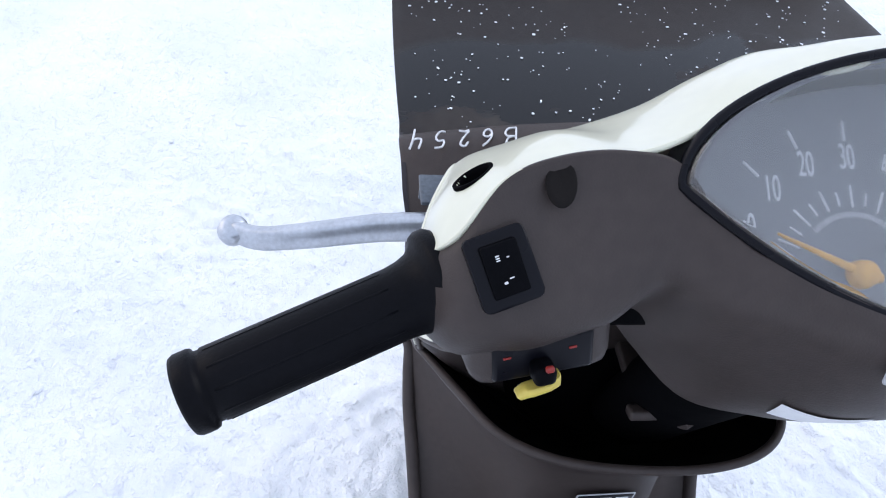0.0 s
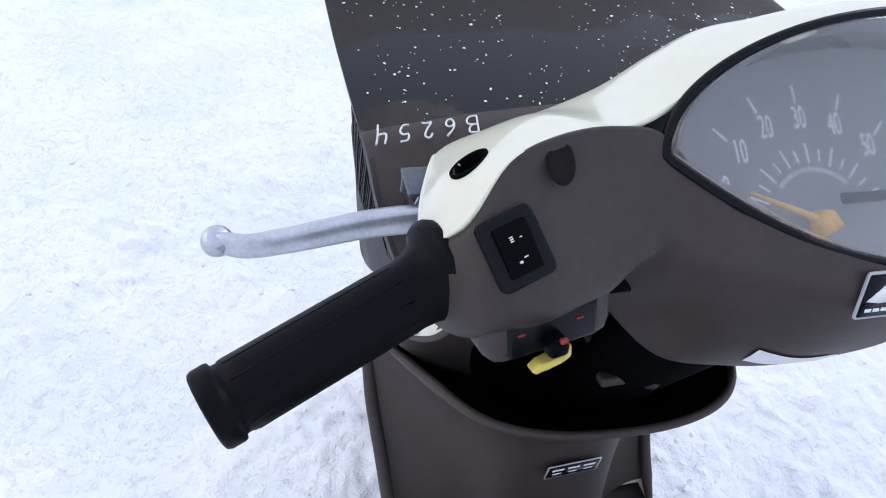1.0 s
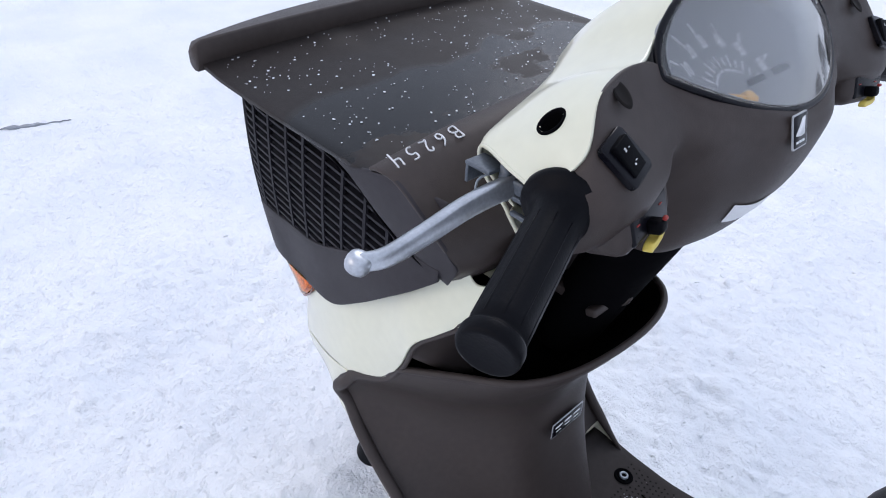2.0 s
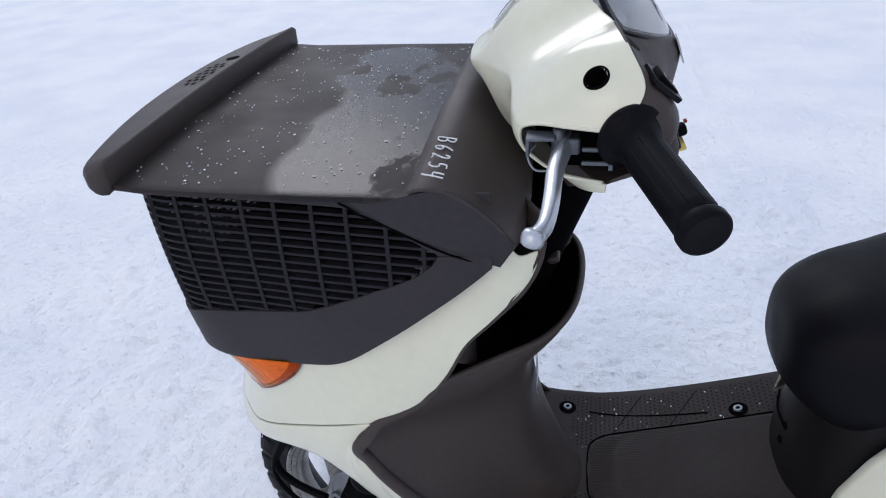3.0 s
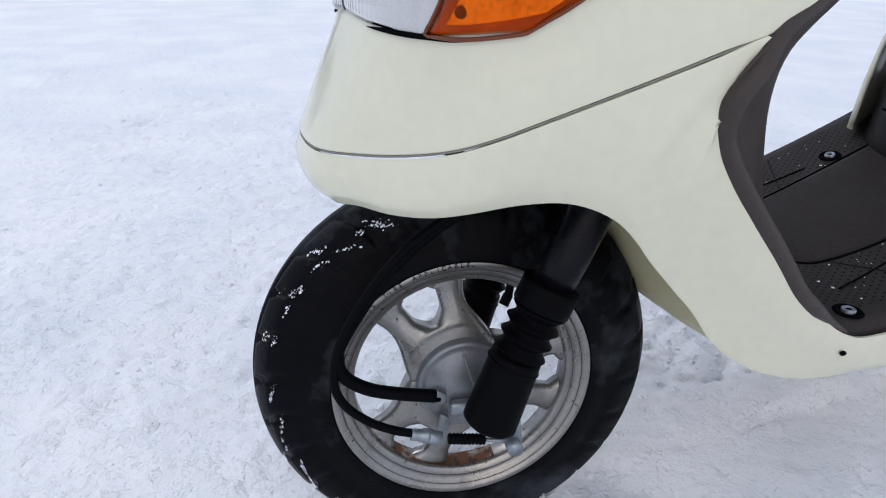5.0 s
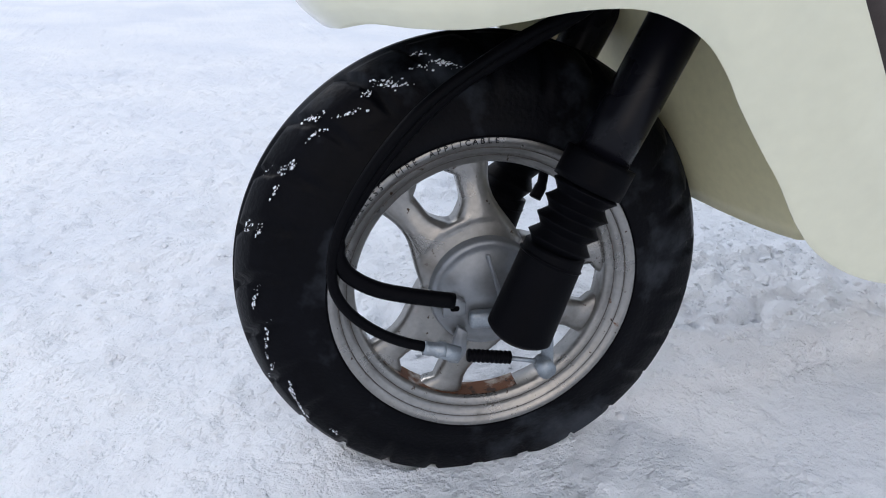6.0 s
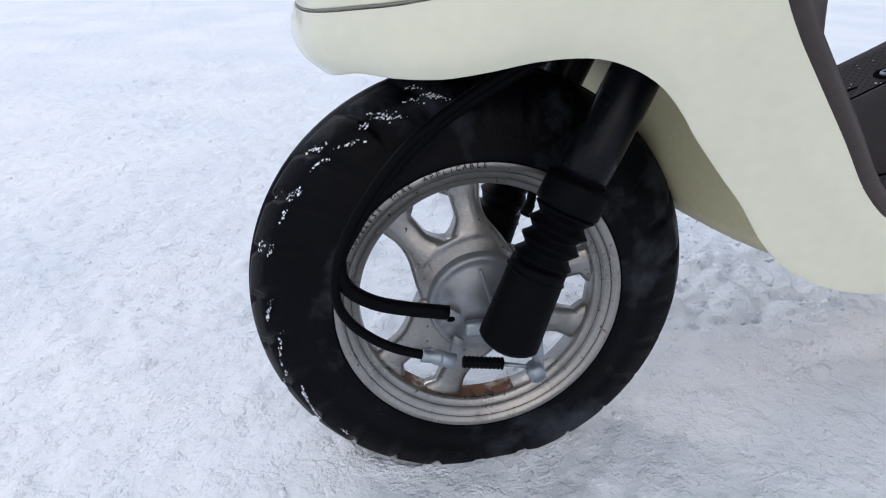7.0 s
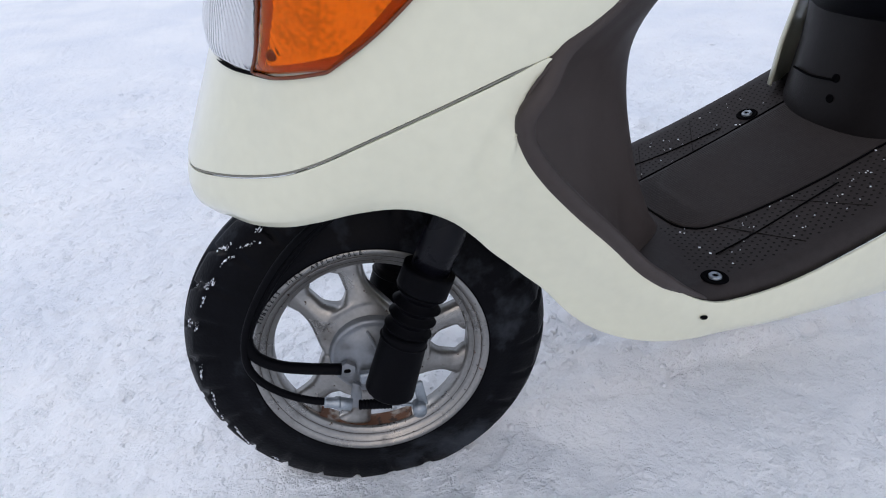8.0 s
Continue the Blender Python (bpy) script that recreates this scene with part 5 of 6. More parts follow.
# badge with a plain wing shape, and the sticker under the head
badge_at = frame_of(Vector((0.5075, -0.006, 0.9600)), Vector((0.02, 1, 0)), Vector((-0.34, 0, 0.94)))
badge = part("badge", plate(rounded(0.024, 0.027, 0.0015), 0.0012, badge_at, 0.0003), DECAL, head, "small black and silver badge")
part("badge_field", plate(rounded(0.0215, 0.0245, 0.001), 0.0004, badge_at @ Matrix.Translation((0, 0, 0.0011))), GLOSS, badge)
part("badge_wing", plate([(-0.008, -0.003), (-0.002, 0.003), (0.003, 0.009), (0.008, 0.010), (0.0075, 0.002), (0.007, -0.004), (0.0, -0.0045)], 0.0004, badge_at @ Matrix.Translation((0, 0, 0.0014))), WHITE, badge)
for k in range(3):
    part("badge_bar", plate(rounded(0.004, 0.002, 0.0003), 0.0003, badge_at @ Matrix.Translation((-0.005 + 0.005 * k, -0.0085, 0.0014))), WHITE, badge)
rows = [[rear_at(0.35 + 1.15 * a - 0.12 * b, 2.98 + 0.32 * b) + Vector((0.0012, 0, 0.0)) for a in np.linspace(-1.25, 1.0, 16) if 0.35 + 1.15 * a - 0.12 * b >= 0] for b in np.linspace(0, 1, 5)]
n = min(len(r) for r in rows)
part("chin_sticker", sheet([r[-n:] for r in rows]), WHITE, head, "pale sticker under the handlebar head")


# left and right switches, grips and levers
def hand_side(side):
    def s(p):
        return Vector(flip(p, YH)) if side else Vector(p)

    # screw recess: a shallow disc with the hollow's shade in its colour
    bm = turned([(0.0092, 0.0002), (0.0082, 0.0011), (0.0060, 0.0006), (0.0001, 0.0004)], 28)
    axis = Vector((0.62, 0, 0.78))
    bm.transform(Matrix.Translation(s((0.4475, -0.1705, 1.0075))) @ axis.to_track_quat("Y", "Z").to_matrix().to_4x4() @ Matrix.Diagonal((0.78, 1, 1.20, 1)))
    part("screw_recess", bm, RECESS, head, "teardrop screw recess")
    bm = turned([(0.0001, 0.0022), (0.0030, 0.0022), (0.0036, 0.0006)], 16)
    bm.transform(Matrix.Translation(s((0.4450, -0.1705, 1.0055))) @ axis.to_track_quat("Y", "Z").to_matrix().to_4x4())
    part("cover_screw", bm, GREY, head)
    # rocker switch in its frame
    x_dir = s((0.459, -0.188, 0.991)) - s((0.465, -0.211, 0.985))
    y_dir = s((0.4625, -0.200, 0.9885)) - s((0.4825, -0.1915, 0.9705))
    if side:
        x_dir = -x_dir
    m = frame_of(s((0.4730, -0.1955, 0.9805)), x_dir, y_dir)
    frame_ob = part("switch_frame", plate(rounded(0.0280, 0.0335, 0.003), 0.0045, m @ Matrix.Translation((0, 0, -0.0010)), 0.0008), GLOSS, head, "black switch surround")
    rock = block((0.0165, 0.0235, 0.006), 0.001, m @ Matrix.Translation((0, 0, 0.0035)) @ Matrix.Rotation(radians(7), 4, "X"))
    part("rocker", rock, BLACK, frame_ob)
    for xx, yy, w, h in ((-0.0020, 0.0060, 0.0018, 0.0006), (-0.0020, 0.0050, 0.0018, 0.0006), (-0.0020, 0.0040, 0.0018, 0.0006), (0.0024, 0.0044, 0.0013, 0.0006), (-0.0016, -0.0060, 0.0016, 0.0012), (0.0014, -0.0046, 0.0022, 0.0006)):
        part("switch_mark", plate(rounded(w, h, 0.0003), 0.0003, m @ Matrix.Translation((xx, yy, 0.0067 + 0.12 * yy))), CHALK, frame_ob)
    # lower switch box with its yellow lever
    box_m = frame_of(s((0.4700, -0.1730, 0.9335)), (s((0.480, -0.133, 0.930)) - s((0.489, -0.195, 0.925))) * (-1 if side else 1), Vector((-0.35, 0, 1)))
    box = part("switch_box", block((0.072, 0.046, 0.042), 0.011, box_m @ Matrix.Translation((0.001, 0.003, -0.0035))), BROWN, head, "brown lower switch box")
    part("switch_slot", block((0.050, 0.022, 0.006), 0.0025, box_m @ Matrix.Translation((0, -0.003, 0.0160))), GLOSS, box)
    knob = part("switch_knob", block((0.011, 0.010, 0.014), 0.003, box_m @ Matrix.Translation((-0.002, -0.008, 0.022))), BLACK, box)
    part("switch_dot", block((0.004, 0.003, 0.003), 0.001, box_m @ Matrix.Translation((-0.001, -0.002, 0.0295))), RED, box)
    part("switch_dot", block((0.004, 0.0011, 0.0014), 0.0004, box_m @ Matrix.Translation((0.014, 0.0, 0.0190))), RED, box)
    part("switch_dot", block((0.004, 0.0011, 0.0014), 0.0004, box_m @ Matrix.Translation((-0.018, 0.0, 0.0190))), RED, box)
    lever_outline = [(-0.018, -0.005), (-0.012, 0.0), (-0.002, -0.001), (0.006, 0.001), (0.008, 0.008), (0.0105, 0.0075), (0.0105, -0.002), (0.004, -0.0055), (-0.006, -0.0065), (-0.015, -0.0085)]
    part("yellow_lever", plate([(0.78 * px, 0.74 * py) for px, py in lever_outline], 0.007, box_m @ Matrix.Translation((-0.001, -0.0165, 0.017)), 0.0012), YELLOW, box, "yellow switch lever")
    # grip
    root, end = s((0.4500, -0.2120, 0.9460)), s((0.4975, -0.3330, 0.9205))

    far = (end - root).length
    profile = [(0.0001, 0.0), (0.0240, 0.0), (0.0272, 0.0015), (0.0290, 0.0045), (0.0290, 0.0085), (0.0275, 0.0110), (0.0235, 0.0130), (0.0205, 0.0165), (0.0188, 0.0220), (0.0180, 0.0290)]
    profile += [(0.0179 - 0.0004 * k / 10, 0.029 + (0.893 * far - 0.029) * k / 10) for k in range(1, 11)]
    profile += [(0.0169, 0.898 * far), (0.0169, 0.918 * far), (0.0188, 0.924 * far), (0.0193, 0.935 * far), (0.0192, 0.980 * far), (0.0182, 0.995 * far), (0.0164, far), (0.0150, 0.997 * far), (0.0001, 0.995 * far)]
    bm = turned(profile, 48)
    bm.transform(Matrix.Translation(root) @ (end - root).to_track_quat("Y", "Z").to_matrix().to_4x4())
    grip = part("grip", bm, GRIPMAT, head, "black ribbed rubber handlebar grip")
    along_v = (end - root).normalized()
    out = along_v.orthogonal().normalized()
    for k in range(10):
        q = Matrix.Rotation(2 * math.pi * k / 10, 3, along_v) @ out
        part("grip_rib", tube([root.lerp(end, 0.24) + q * 0.0172, root.lerp(end, 0.88) + q * 0.0169], 0.0010, 6, 8), GRIPMAT, grip)
    # brake lever: a tapered blade with a ball end
    line = spline([s(p) for p in ((0.402, -0.192, 0.932), (0.398, -0.214, 0.931), (0.393, -0.245, 0.925), (0.392, -0.285, 0.917), (0.389, -0.312, 0.911), (0.382, -0.328, 0.910))], 40)
    rows = []
    for i, p in enumerate(line):
        t = (line[min(i + 1, 39)] - line[max(i - 1, 0)]).normalized()
        f = i / 39
        back = Vector((1, 0, 0.35))
        back = (back - back.dot(t) * t).normalized()
        up = t.cross(back)
        w, h = 0.0048 + 0.0012 * math.sin(math.pi * f) - 0.0006 * f, 0.0084 - 0.0022 * f
        rows.append([p + back * (w * abs(math.cos(a)) ** 0.5 * (1 if math.cos(a) > 0 else -1)) + up * (h * abs(math.sin(a)) ** 0.5 * (1 if math.sin(a) > 0 else -1)) for a in (2 * math.pi * k / 16 for k in range(16))])
    bm = sheet(rows, wrap=True)
    bmesh.ops.holes_fill(bm, edges=[e for e in bm.edges if e.is_boundary], sides=0)
    lever = part("brake_lever", bm, STEEL, head, "scuffed aluminium brake lever with a ball end")
    bm = turned([(0.0001, -0.0068), (0.0050, -0.0066), (0.0078, -0.0050), (0.0088, -0.0020), (0.0088, 0.0020), (0.0078, 0.0050), (0.0050, 0.0066), (0.0001, 0.0068)], 28)
    bm.transform(Matrix.Translation(s((0.3815, -0.328, 0.9095))) @ Vector((0.30, 0.25, 0.90)).to_track_quat("Y", "Z").to_matrix().to_4x4())
    part("lever_ball", bm, STEEL, lever)
    # lever perch: folded bracket, pivot and clamp
    perch = part("lever_perch", block((0.024, 0.020, 0.015), 0.003, Matrix.Translation(s((0.400, -0.200, 0.931)))), PERCH, head, "zinc plated lever bracket")
    part("pivot_bolt", tube([s((0.392, -0.207, 0.918)), s((0.394, -0.207, 0.947))], 0.0055, 12, 3), PERCH, perch)
    part("bracket_wing", block((0.024, 0.020, 0.003), 0.001, Matrix.Translation(s((0.379, -0.213, 0.942)))), PERCH, perch)
    part("bracket_wing", block((0.003, 0.018, 0.016), 0.001, Matrix.Translation(s((0.3685, -0.213, 0.934)))), PERCH, perch)
    for dz in (-0.006, 0.006):
        part("bracket_prong", block((0.022, 0.004, 0.0035), 0.001, Matrix.Translation(s((0.424, -0.221, 0.928 + dz)))), PERCH, perch)
    part("bracket_prong", block((0.004, 0.004, 0.024), 0.001, Matrix.Translation(s((0.437, -0.221, 0.928)))), PERCH, perch)
    part("switch_wire", tube([s(p) for p in ((0.375, -0.200, 0.930), (0.368, -0.208, 0.922), (0.374, -0.214, 0.912), (0.386, -0.212, 0.910))], 0.0011, 6, 16), ZINC, perch)


hand_side(0)
hand_side(1)

# headlight in the nose of the cover
rows = []
for v in np.linspace(0, 1, 12):
    row = []
    for u in np.linspace(-1, 1, 21):
        y = YH + 0.052 * u * (1 - 0.2 * v)
        x = 0.303 + 0.033 * v + 0.014 * u * u
        z = 0.964 + 0.050 * v - 0.004 * u * u
        row.append((x - 0.006 * math.sin(math.pi * v) * (1 - u * u), y, z))
    rows.append(row)
thick(part("headlight", sheet(rows), CLEAR, head, "clear headlight glass"), 0.003)

# ---- front wheel and fork ----
AXLE_N = Vector((-0.187, -0.980, 0.068)).normalized()
RIM_FACE = Vector((0.0537, -0.0119, 0.1908))
wx = Vector((0.980, -0.187, 0.0)).normalized()
wy = -AXLE_N
wx = (wx - wx.dot(wy) * wy).normalized()
wz = wx.cross(wy)
WHEEL = Matrix((wx, wy, wz)).transposed().to_4x4()
WHEEL.translation = RIM_FACE - AXLE_N * 0.027
TYRE_R = 0.2230
TYRE_MID = 0.025

wheel = new("front_wheel")
wheel.parent = scooter
tagged(wheel, "front wheel with black tyre and grey alloy rim")


def tyre_mesh():
    seg = 416
    prof = [(0.1400, -0.0265), (0.1450, -0.0310), (0.1540, -0.0375), (0.1660, -0.0425), (0.1780, -0.0440), (0.1880, -0.0425), (0.1950, -0.0390)]
    crown = [(TYRE_R - 0.0200 * (abs(y) / 0.0390) ** 2.0, y) for y in np.linspace(-0.0355, 0.0355, 23)]
    prof = prof + crown + [(r, -y) for r, y in prof[::-1]]
    rows = []
    for r, y in prof:
        row = []
        for k in range(seg):
            a = 2 * math.pi * k / seg
            rr = r
            if r > 0.176:
                side = abs(y) / 0.0390
                ph = (a * 26 / (2 * math.pi) + 0.55 * side + (0.5 if y > 0 else 0)) % 1.0
                if ph < 0.19 and side > 0.18:
                    rr = r - (0.0058 if r > 0.186 else 0.002)
                elif ph > 0.80 and r < 0.196:
                    rr = r + 0.0014
                if abs(abs(y) - 0.010) < 0.0012:
                    rr = r - 0.004
            row.append((rr * math.cos(a), y + TYRE_MID * min(1.0, (r - 0.140) / 0.03), rr * math.sin(a)))
        rows.append(row)
    return sheet(rows, wrap=True)


bm = tyre_mesh()
bm.transform(WHEEL)
tyre = part("tyre", bm, TYRE, wheel, "worn black scooter tyre with snow in its tread")
rim_prof = [(0.1300, -0.0215), (0.1318, -0.0222), (0.1330, -0.0240), (0.1365, -0.0262), (0.1405, -0.0272), (0.1420, -0.0255), (0.1425, -0.0225), (0.138, -0.019), (0.126, -0.012), (0.124, 0.0), (0.126, 0.012), (0.138, 0.019), (0.1425, 0.0225), (0.142, 0.0255), (0.1405, 0.0272), (0.1365, 0.0262), (0.1335, 0.0225), (0.1300, 0.0190), (0.1270, 0.0180), (0.1180, 0.0110), (0.1165, 0.0), (0.1172, -0.0120), (0.1195, -0.0150), (0.1240, -0.0158), (0.1248, -0.0185), (0.1300, -0.0215)]
bm = turned(rim_prof, 128)
bm.transform(WHEEL)
rim = part("rim", bm, ALLOY, wheel, "grey cast alloy rim with rust spots")
for k in range(3):
    mid = radians(116 + 120 * k)
    halves = []
    for hand in (-1, 1):
        rows = []
        for r in [0.040, 0.046, 0.050, 0.054, 0.0570, 0.0580, 0.060, 0.0625, 0.065, 0.0675, 0.0695, 0.0705, 0.0715, 0.073, 0.075, 0.078, 0.082, 0.087, 0.093, 0.100, 0.107, 0.113, 0.1185]:
            f = max(0.0, min(1.0, (0.1165 - r) / 0.0590))
            outer = radians(26.5 + 33.5 * f ** 3.6) if r > 0.0575 else radians(60.0)
            hole = 0.0 if r < 0.0700 else radians(11.0) * math.sqrt(min(1.0, (r - 0.0700) / 0.014)) * math.sqrt(max(0.25, min(1.0, (0.1170 - r) / 0.010)))
            half = 0.0075 + 0.0115 * max(0.0, (0.100 - r) / 0.055) ** 0.9
            lip = 0.0016 * math.exp(-((r - 0.0680) / 0.003) ** 2)
            row = []
            for q in np.linspace(0, 1, 11):
                a = hole + (outer - hole) * q
                near = min(q if r >= 0.0700 else 1.0, 1 - q if r > 0.0575 else 1.0)
                edge = 0.0045 * max(0.0, 1 - near / 0.22) ** 2
                ridge = 0.0016 * math.exp(-((q - 0.5) / 0.2) ** 2) if r > 0.066 else 0.0
                row.append((r * math.cos(mid + hand * a), -half - lip * (1 if abs(a) < radians(12) else 0) - ridge + edge, r * math.sin(mid + hand * a)))
            row += [(x, 0.008, z) for x, y, z in row[::-1]]
            rows.append(row)
        halves.append(sheet(rows, wrap=True))
    bm = join_bm(halves)
    bmesh.ops.remove_doubles(bm, verts=bm.verts, dist=1e-5)
    axis_n = Vector((-math.sin(mid), 0, math.cos(mid)))
    inner = [f for f in bm.faces if all(abs(v.co.dot(axis_n)) < 1e-5 for v in f.verts)]
    bmesh.ops.delete(bm, geom=inner, context="FACES")
    bm.transform(WHEEL)
    part("spoke", bm, ALLOY, wheel)
# rust on the inner barrel of the rim, and dark lines along the rim's grooves
rows = [[((0.1163 - 0.0002 * (1 - ((y - 0.0) / 0.012) ** 2)) * math.cos(a), y, 0.1163 * math.sin(a)) for y in np.linspace(-0.0115, 0.0105, 6)] for a in np.linspace(radians(218), radians(290), 30)]
bm = sheet(rows)
bm.transform(WHEEL)
part("rust_patch", bm, RUST, wheel, "brown rust on the inner rim")
for r, y, w in ((0.1322, -0.0236, 0.0004), (0.1246, -0.0178, 0.0005), (0.1424, -0.0262, 0.0009)):
    bm = turned([(r - w, y - 0.0003), (r, y - 0.0008), (r + w, y - 0.0003)], 128)
    bm.transform(WHEEL)
    part("rim_groove", bm, RIMLINE if r < 0.14 else PIT, wheel, "thin dark line in the rim")
bm = turned([(0.0001, -0.034), (0.018, -0.033), (0.030, -0.0310), (0.040, -0.0275), (0.0440, -0.0262), (0.0460, -0.0275), (0.0495, -0.0270), (0.0510, -0.0245), (0.0515, -0.0190), (0.0530, -0.0160), (0.053, 0.0), (0.052, 0.016), (0.030, 0.020), (0.018, 0.034), (0.0001, 0.034)], 72)
bm.transform(WHEEL)
hub = part("brake_drum", bm, DRUM, wheel, "grey brake drum plate")
rib = WHEEL @ Matrix.Translation((0.006, -0.034, 0.012)) @ Matrix.Rotation(radians(-18), 4, "Y")
part("drum_rib", block((0.0035, 0.005, 0.060), 0.0015, rib), DRUM, wheel)
for word, start in (("TUBELESS", 151), ("TIRE", 126.5), ("APPLICABLE", 112.5)):
    for k, ch in enumerate(word):
        a = radians(start - 2.55 * k)
        d_r = Vector((math.cos(a), 0, math.sin(a)))
        d_t = Vector((math.sin(a), 0, -math.cos(a)))
        local = frame_of(d_r * 0.1385 + Vector((0, -0.0275, 0)), d_t, d_r)
        lettering("rim_letter", ch, 0.0068, GLOSS, WHEEL @ local, wheel, "small dark letter on the rim", depth=0.0004)
bm = tube([WHEEL @ Vector(p) for p in ((0.055, 0.004, 0.108), (0.051, -0.004, 0.094), (0.044, -0.008, 0.082))], lambda t: 0.0045 if t < 0.55 else 0.0055, 10, 12)
part("tyre_valve", bm, BLACK, wheel)

fork = new("front_fork")
fork.parent = scooter
tagged(fork, "black front fork with rubber bellows")
into = WHEEL.inverted()
for side in (0, 1):
    def f(p):
        q = into @ Vector(p)
        if side:
            q.y = -q.y
        return WHEEL @ q
    top, boot_top, boot_end, foot_end = (0.215, -0.064, 0.535), (0.1130, -0.0655, 0.3200), (0.0840, -0.0655, 0.2560), (0.0560, -0.0655, 0.1800)
    part("stanchion", tube([f(top), f((0.109, -0.0655, 0.312))], 0.0215, 28, 6), GLOSS, fork, "black fork leg")
    part("collar", tube([f((0.1165, -0.0655, 0.329 + 0.03 * side)), f((0.1060, -0.0655, 0.306 + 0.03 * side))], lambda t: 0.0285, 28, 6), BLACK, fork)
    part("bellows", tube([f((0.1080 + 0.012 * side, -0.0655, 0.310 + 0.03 * side)), f((0.0800, -0.0655, 0.246))], lambda t: 0.0205 + 0.0070 * (1 - abs(((t * 4.6) % 1.0) * 2 - 1) ** 0.8), 28, 90), BLACK, fork, "black rubber bellows")
    part("fork_slider", tube([f((0.0840, -0.0655, 0.256)), f((0.0560, -0.0655, 0.176))], lambda t: 0.0255 + 0.003 * t - (0.010 * max(0, t - 0.93) / 0.07), 28, 24), BLACK, fork, "black lower fork leg")
    if not side:
        part("swing_link", block((0.030, 0.012, 0.016), 0.004, WHEEL @ Matrix.Translation((-0.004, -0.040, -0.018))), ZINC, fork)
# brake hardware on the near side
stop_at = WHEEL @ Matrix.Translation((-0.034, -0.030, -0.006)) @ Matrix.Rotation(radians(90), 4, "X")
stop = part("cable_stop", plate([(-0.008, -0.010), (0.012, -0.008), (0.012, 0.004), (0.002, 0.010), (-0.009, 0.004)], 0.009, stop_at, 0.001), DRUM, wheel, "cast cable stop")
part("stop_slot", plate(rounded(0.008, 0.005, 0.0022), 0.001, stop_at @ Matrix.Translation((0.002, -0.001, 0.0086))), PIT, stop)
fin_at = WHEEL @ Matrix.Translation((-0.028, -0.032, -0.044)) @ Matrix.Rotation(radians(90), 4, "X")
fin = part("cable_stop", plate([(-0.008, -0.018), (0.001, -0.020), (0.008, -0.010), (0.009, 0.012), (0.000, 0.018), (-0.004, 0.002)], 0.006, fin_at, 0.001), DRUM, wheel, "cast cable stop")
part("ferrule", tube([(-0.014, -0.033, 0.1605), (0.004, -0.0365, 0.1565)], lambda t: 0.0062 if t < 0.7 else 0.0075, 12, 8), ZINC, fin)
part("brake_cable", tube([(0.140, -0.040, 0.470), (0.108, -0.036, 0.437), (0.063, -0.029, 0.410), (0.008, -0.021, 0.376), (-0.034, -0.016, 0.335), (-0.067, -0.013, 0.287), (-0.081, -0.012, 0.257), (-0.076, -0.015, 0.235), (-0.055, -0.020, 0.219), (-0.026, -0.026, 0.210), (0.012, -0.033, 0.202)], lambda t: 0.0052 if t < 0.72 else 0.0068, 12, 80), BLACK, fork, "black speedometer cable")
part("brake_cable", tube([(0.130, -0.040, 0.470), (0.101, -0.036, 0.437), (0.049, -0.030, 0.410), (-0.010, -0.022, 0.369), (-0.049, -0.018, 0.326), (-0.077, -0.015, 0.277), (-0.087, -0.016, 0.236), (-0.080, -0.018, 0.207), (-0.057, -0.023, 0.182), (-0.027, -0.030, 0.166), (0.010, -0.036, 0.155)], 0.0046, 12, 80), BLACK, fork, "black brake cable")
part("cable_adjuster", tube([(-0.002, -0.035, 0.158), (0.016, -0.039, 0.151)], 0.0075, 12, 3), ZINC, fork)
part("cable_boot", tube([(0.024, -0.041, 0.150), (0.062, -0.048, 0.144)], lambda t: 0.0050 + 0.0012 * abs(math.sin(t * 30)), 10, 50), BLACK, fork)
part("brake_rod", tube([(0.060, -0.048, 0.144), (0.094, -0.054, 0.136)], 0.0022, 8, 3), ZINC, fork)
part("brake_arm", block((0.012, 0.006, 0.040), 0.003, Matrix.Translation((0.097, -0.052, 0.150)) @ Matrix.Rotation(radians(-8), 4, "Y")), ZINC, fork, "zinc plated brake arm")
part("clevis_nut", tube([WHEEL @ (into @ Vector((0.094, -0.050, 0.134))), WHEEL @ (into @ Vector((0.094, -0.050, 0.134)) + Vector((0, -0.016, 0)))], 0.0085, 14, 3), ZINC, fork)

# ---- snow lying on the scooter ----
rng = random.Random(5)


def flakes(name, places, label, lo=0.0008, hi=0.0024):
    bm = bmesh.new()
    for p, up in places:
        r = lo + (hi - lo) * rng.random() ** 2.5
        m = Matrix.Translation(p) @ Vector(up).to_track_quat("Z", "Y").to_matrix().to_4x4() @ Matrix.Rotation(rng.random() * 6, 4, "Z") @ Matrix.Diagonal((r * (0.7 + rng.random()), r * (0.7 + rng.random() * 0.6), r * 0.6, 1))
        bmesh.ops.create_icosphere(bm, subdivisions=1, radius=1, matrix=m)
    me = bpy.data.meshes.new(name)
    bm.to_mesh(me)
    bm.free()
    me.materials.append(SNOWBIT)
    return tagged(new(name, me), label, "snow", kind="stuff")


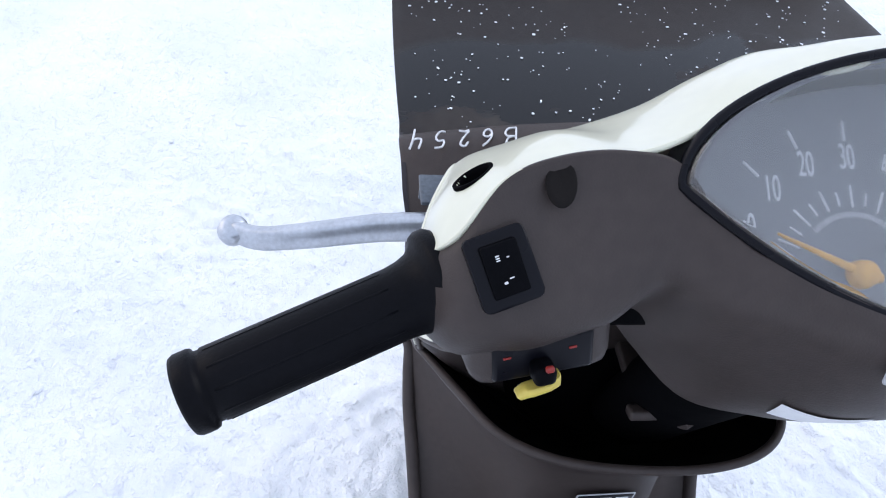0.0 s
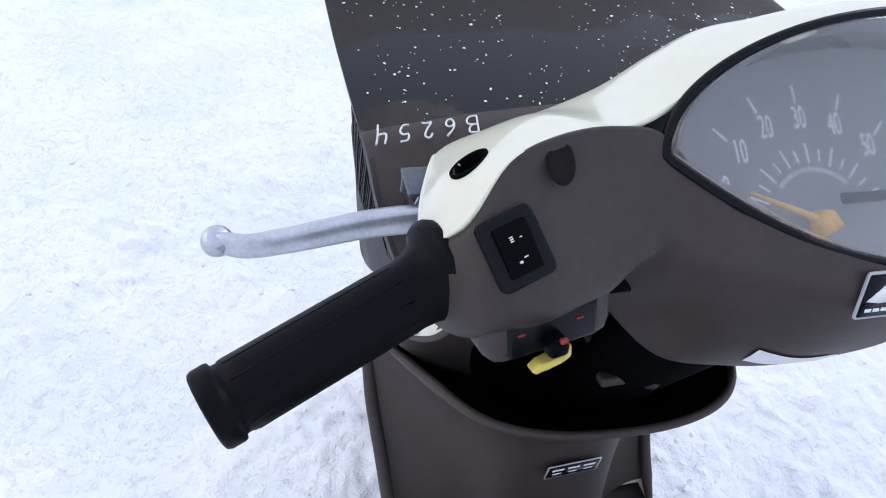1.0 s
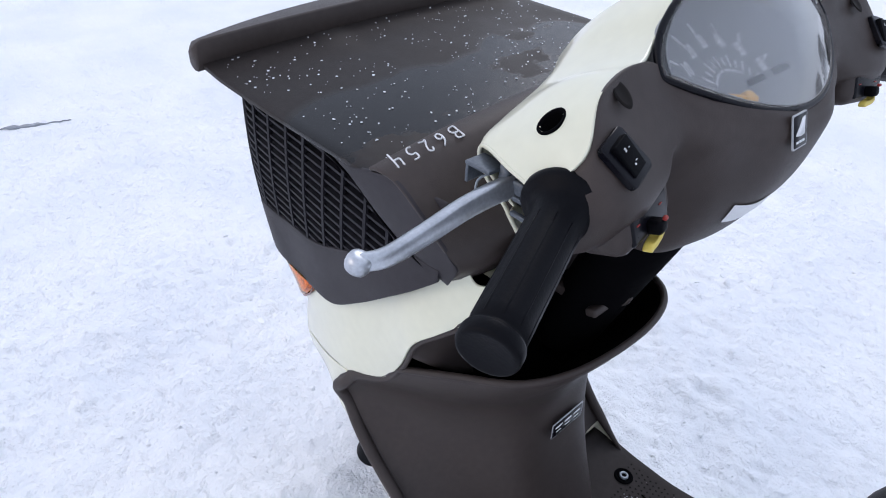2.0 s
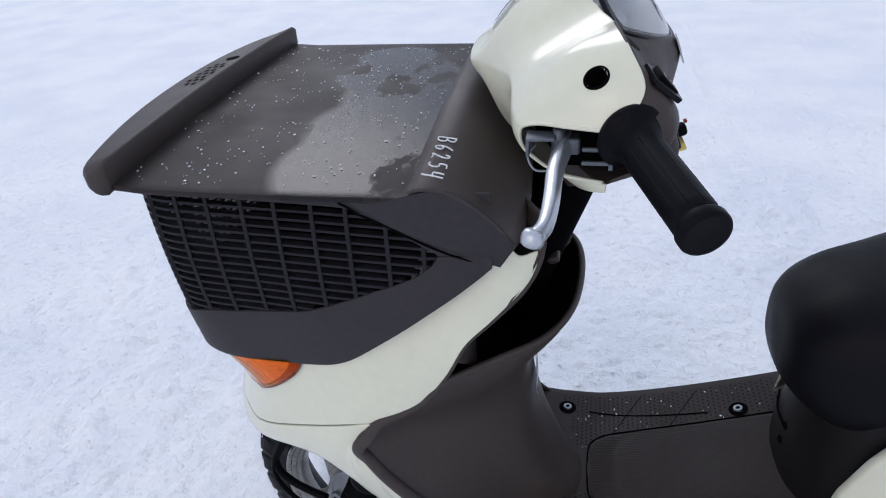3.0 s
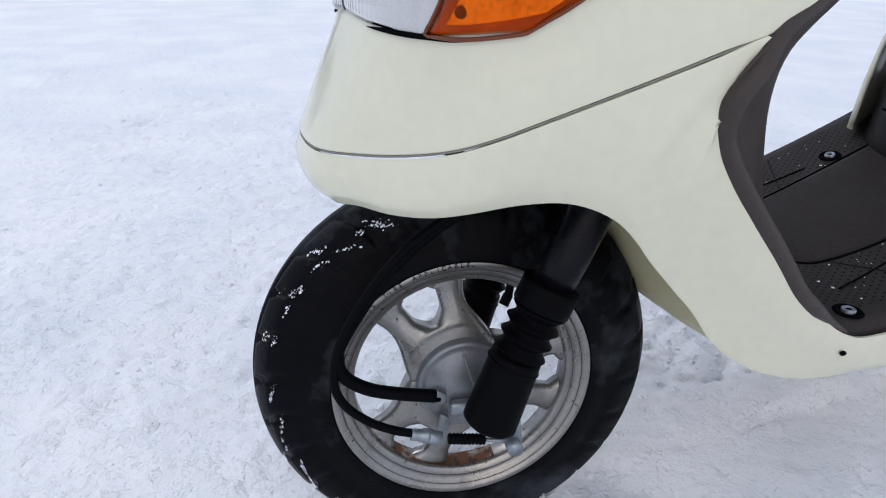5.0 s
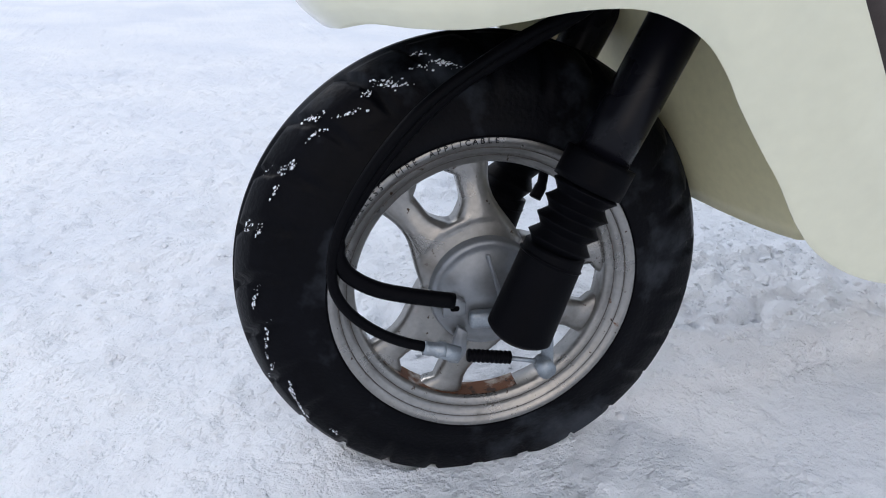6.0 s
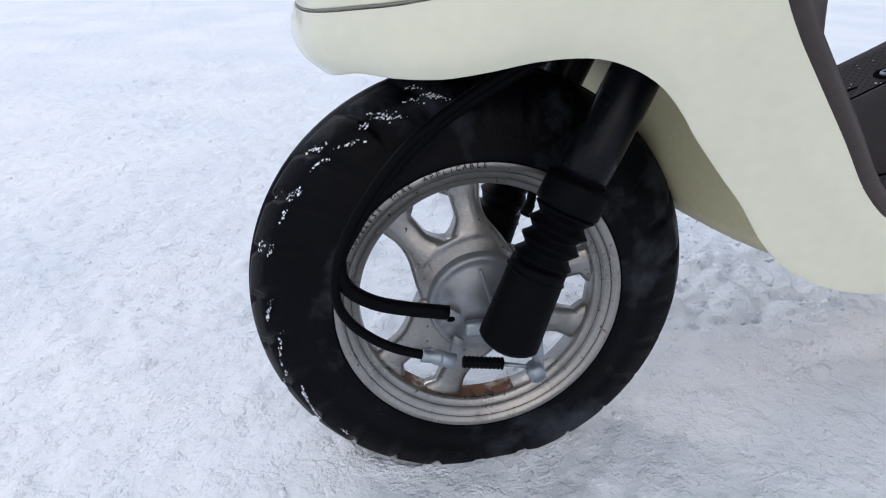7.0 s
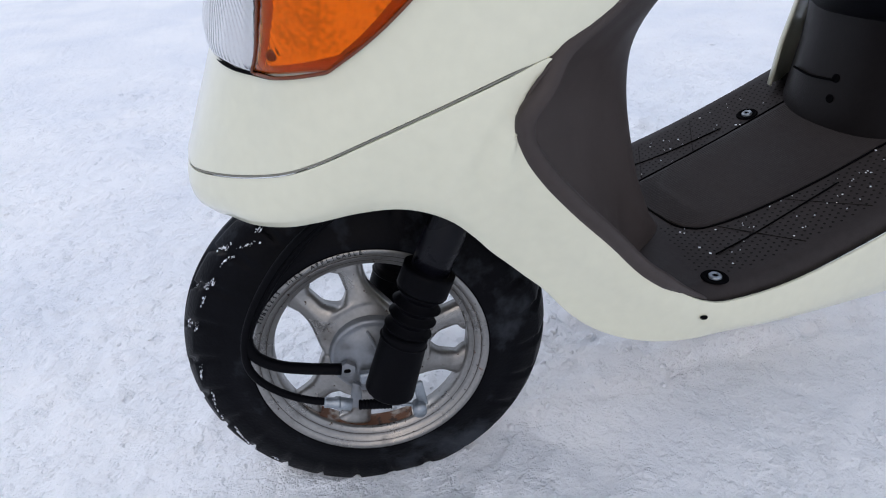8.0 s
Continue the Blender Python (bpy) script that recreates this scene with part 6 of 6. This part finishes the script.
spots = []
while len(spots) < 420:
    x, y = rng.uniform(-0.03, 0.258), rng.uniform(YC - 0.235, YC + 0.235)
    if noise.noise(Vector((x * 14, y * 14, 2))) + 0.5 * rng.random() > 0.05:
        spots.append(((x, y, lid_z(x, y) + 0.0006), (0, 0, 1)))
flakes("snow_specks", spots, "white snow specks scattered on the dark lid", 0.0005, 0.0014)
spots = []
while len(spots) < 160:
    x, y = rng.uniform(0.42, 0.72), rng.uniform(YC - 0.16, YC + 0.16)
    spots.append(((x, y, floor_z(x) + 0.0012), (0, 0, 1)))
flakes("snow_specks", spots, "white snow specks on the dark footboard", 0.0006, 0.0016)
spots = []
for k in range(30):
    a0, y0 = radians(rng.choice((rng.uniform(98, 165), rng.uniform(98, 250)))), rng.choice((-0.041, -0.039, -0.036, -0.028)) + rng.uniform(-0.002, 0.002)
    run = rng.uniform(0.002, 0.011)
    for i in range(int(8 + run * 2600)):
        a = a0 + rng.gauss(0, run / TYRE_R)
        y = y0 + rng.gauss(0, 0.0011) + 0.25 * (a - a0) * TYRE_R
        r = TYRE_R - 0.0200 * (abs(y) / 0.0390) ** 2 - 0.001
        q = Vector((r * math.cos(a), y + TYRE_MID, r * math.sin(a)))
        spots.append((WHEEL @ q, WHEEL.to_3x3() @ Vector((math.cos(a), -0.3, math.sin(a)))))
flakes("snow_clumps", spots, "packed snow caught in the tyre tread", 0.0003, 0.0014)


# ---- parked cars far behind ----
def parked_car(x, y, turn, paint, label):
    car = tagged(new("car"), label, "car", group="parked cars")
    car.matrix_world = pose(x, y, 0, 0, 0, turn)
    rows = []
    for px, zl, zh, w in ((-2.1, 0.42, 0.70, 0.70), (-2.05, 0.30, 0.82, 0.80), (-1.3, 0.24, 0.92, 0.86), (0, 0.22, 0.95, 0.87), (1.4, 0.24, 0.96, 0.86), (2.05, 0.32, 0.92, 0.80), (2.12, 0.45, 0.80, 0.72)):
        zm, h = (zl + zh) / 2, (zh - zl) / 2
        rows.append([(px, w * abs(math.cos(a)) ** 0.5 * (1 if math.cos(a) > 0 else -1), zm + h * abs(math.sin(a)) ** 0.5 * (1 if math.sin(a) > 0 else -1)) for a in (2 * math.pi * k / 28 for k in range(28))])
    bm = sheet(rows, wrap=True)
    bmesh.ops.holes_fill(bm, edges=[e for e in bm.edges if e.is_boundary], sides=0)
    b = part("body", bm, paint, car)
    rows = []
    for px, z, w in ((-1.0, 0.90, 0.80), (-0.45, 1.38, 0.64), (0.7, 1.42, 0.64), (1.55, 0.93, 0.78)):
        rows.append([(px, -w, z - 0.03), (px, -w * 0.9, z), (px, 0, z + 0.03), (px, w * 0.9, z), (px, w, z - 0.03)])
    part("cabin", sheet(rows), GLOSS, car)
    for px in (-1.28, 1.30):
        for py in (-0.78, 0.78):
            bm = turned([(0.17, -0.09), (0.30, -0.09), (0.315, -0.05), (0.315, 0.05), (0.30, 0.09), (0.17, 0.09)], 32)
            bm.transform(Matrix.Translation((px, py, 0.31)))
            w_ob = part("wheel", bm, TYRE, car)
            bm = turned([(0.0001, -0.06), (0.14, -0.07), (0.175, -0.08), (0.175, 0.08), (0.14, 0.07), (0.0001, 0.06)], 24)
            bm.transform(Matrix.Translation((px, py, 0.31)))
            part("rim", bm, ALLOY, w_ob)
    for o in car.children_recursive:
        o.matrix_parent_inverse = Matrix()
    return car


DARKCAR = material("dark_car_paint", (0.03, 0.035, 0.05), 0.3, coat=0.5, scale=3)
GREYCAR = material("grey_car_paint", (0.16, 0.17, 0.19), 0.3, coat=0.5, scale=3)
parked_car(-1.75, 14.9, 88, DARKCAR, "dark car parked in the snow far off")
parked_car(-4.7, 17.2, 92, GREYCAR, "grey car parked in the snow far off")
parked_car(1.9, 15.6, 90, GREYCAR, "grey car parked in the snow far off")
parked_car(4.9, 15.4, 91, DARKCAR, "dark car parked in the snow far off")

# a thin strip of bare ice with a crack running out of it
ICE = material("bare_ice", (0.27, 0.29, 0.32), 0.25, vary=0.25, scale=40, specular=0.4)
line = [(-2.068, -0.14), (-2.055, -0.10), (-2.045, -0.06), (-2.030, 0.0), (-2.020, 0.04), (-2.008, 0.09)]
rows = []
for p in spline([(x, y, 0) for x, y in line], 60):
    inner = math.exp(-((p.y + 0.065) / 0.062) ** 6)
    w = 0.0008 + 0.0150 * inner + 0.002 * noise.noise(p * 40)
    rows.append([(p.x - w, p.y, snow_height(p.x - w, p.y) + 0.003), (p.x, p.y, snow_height(p.x, p.y) + 0.0045), (p.x + w, p.y, snow_height(p.x + w, p.y) + 0.003)])
bm = sheet(rows)
ice = thick(part("ice_patch", bm, ICE), 0.004)
tagged(ice, "thin strip of grey bare ice in the snow", "ice")
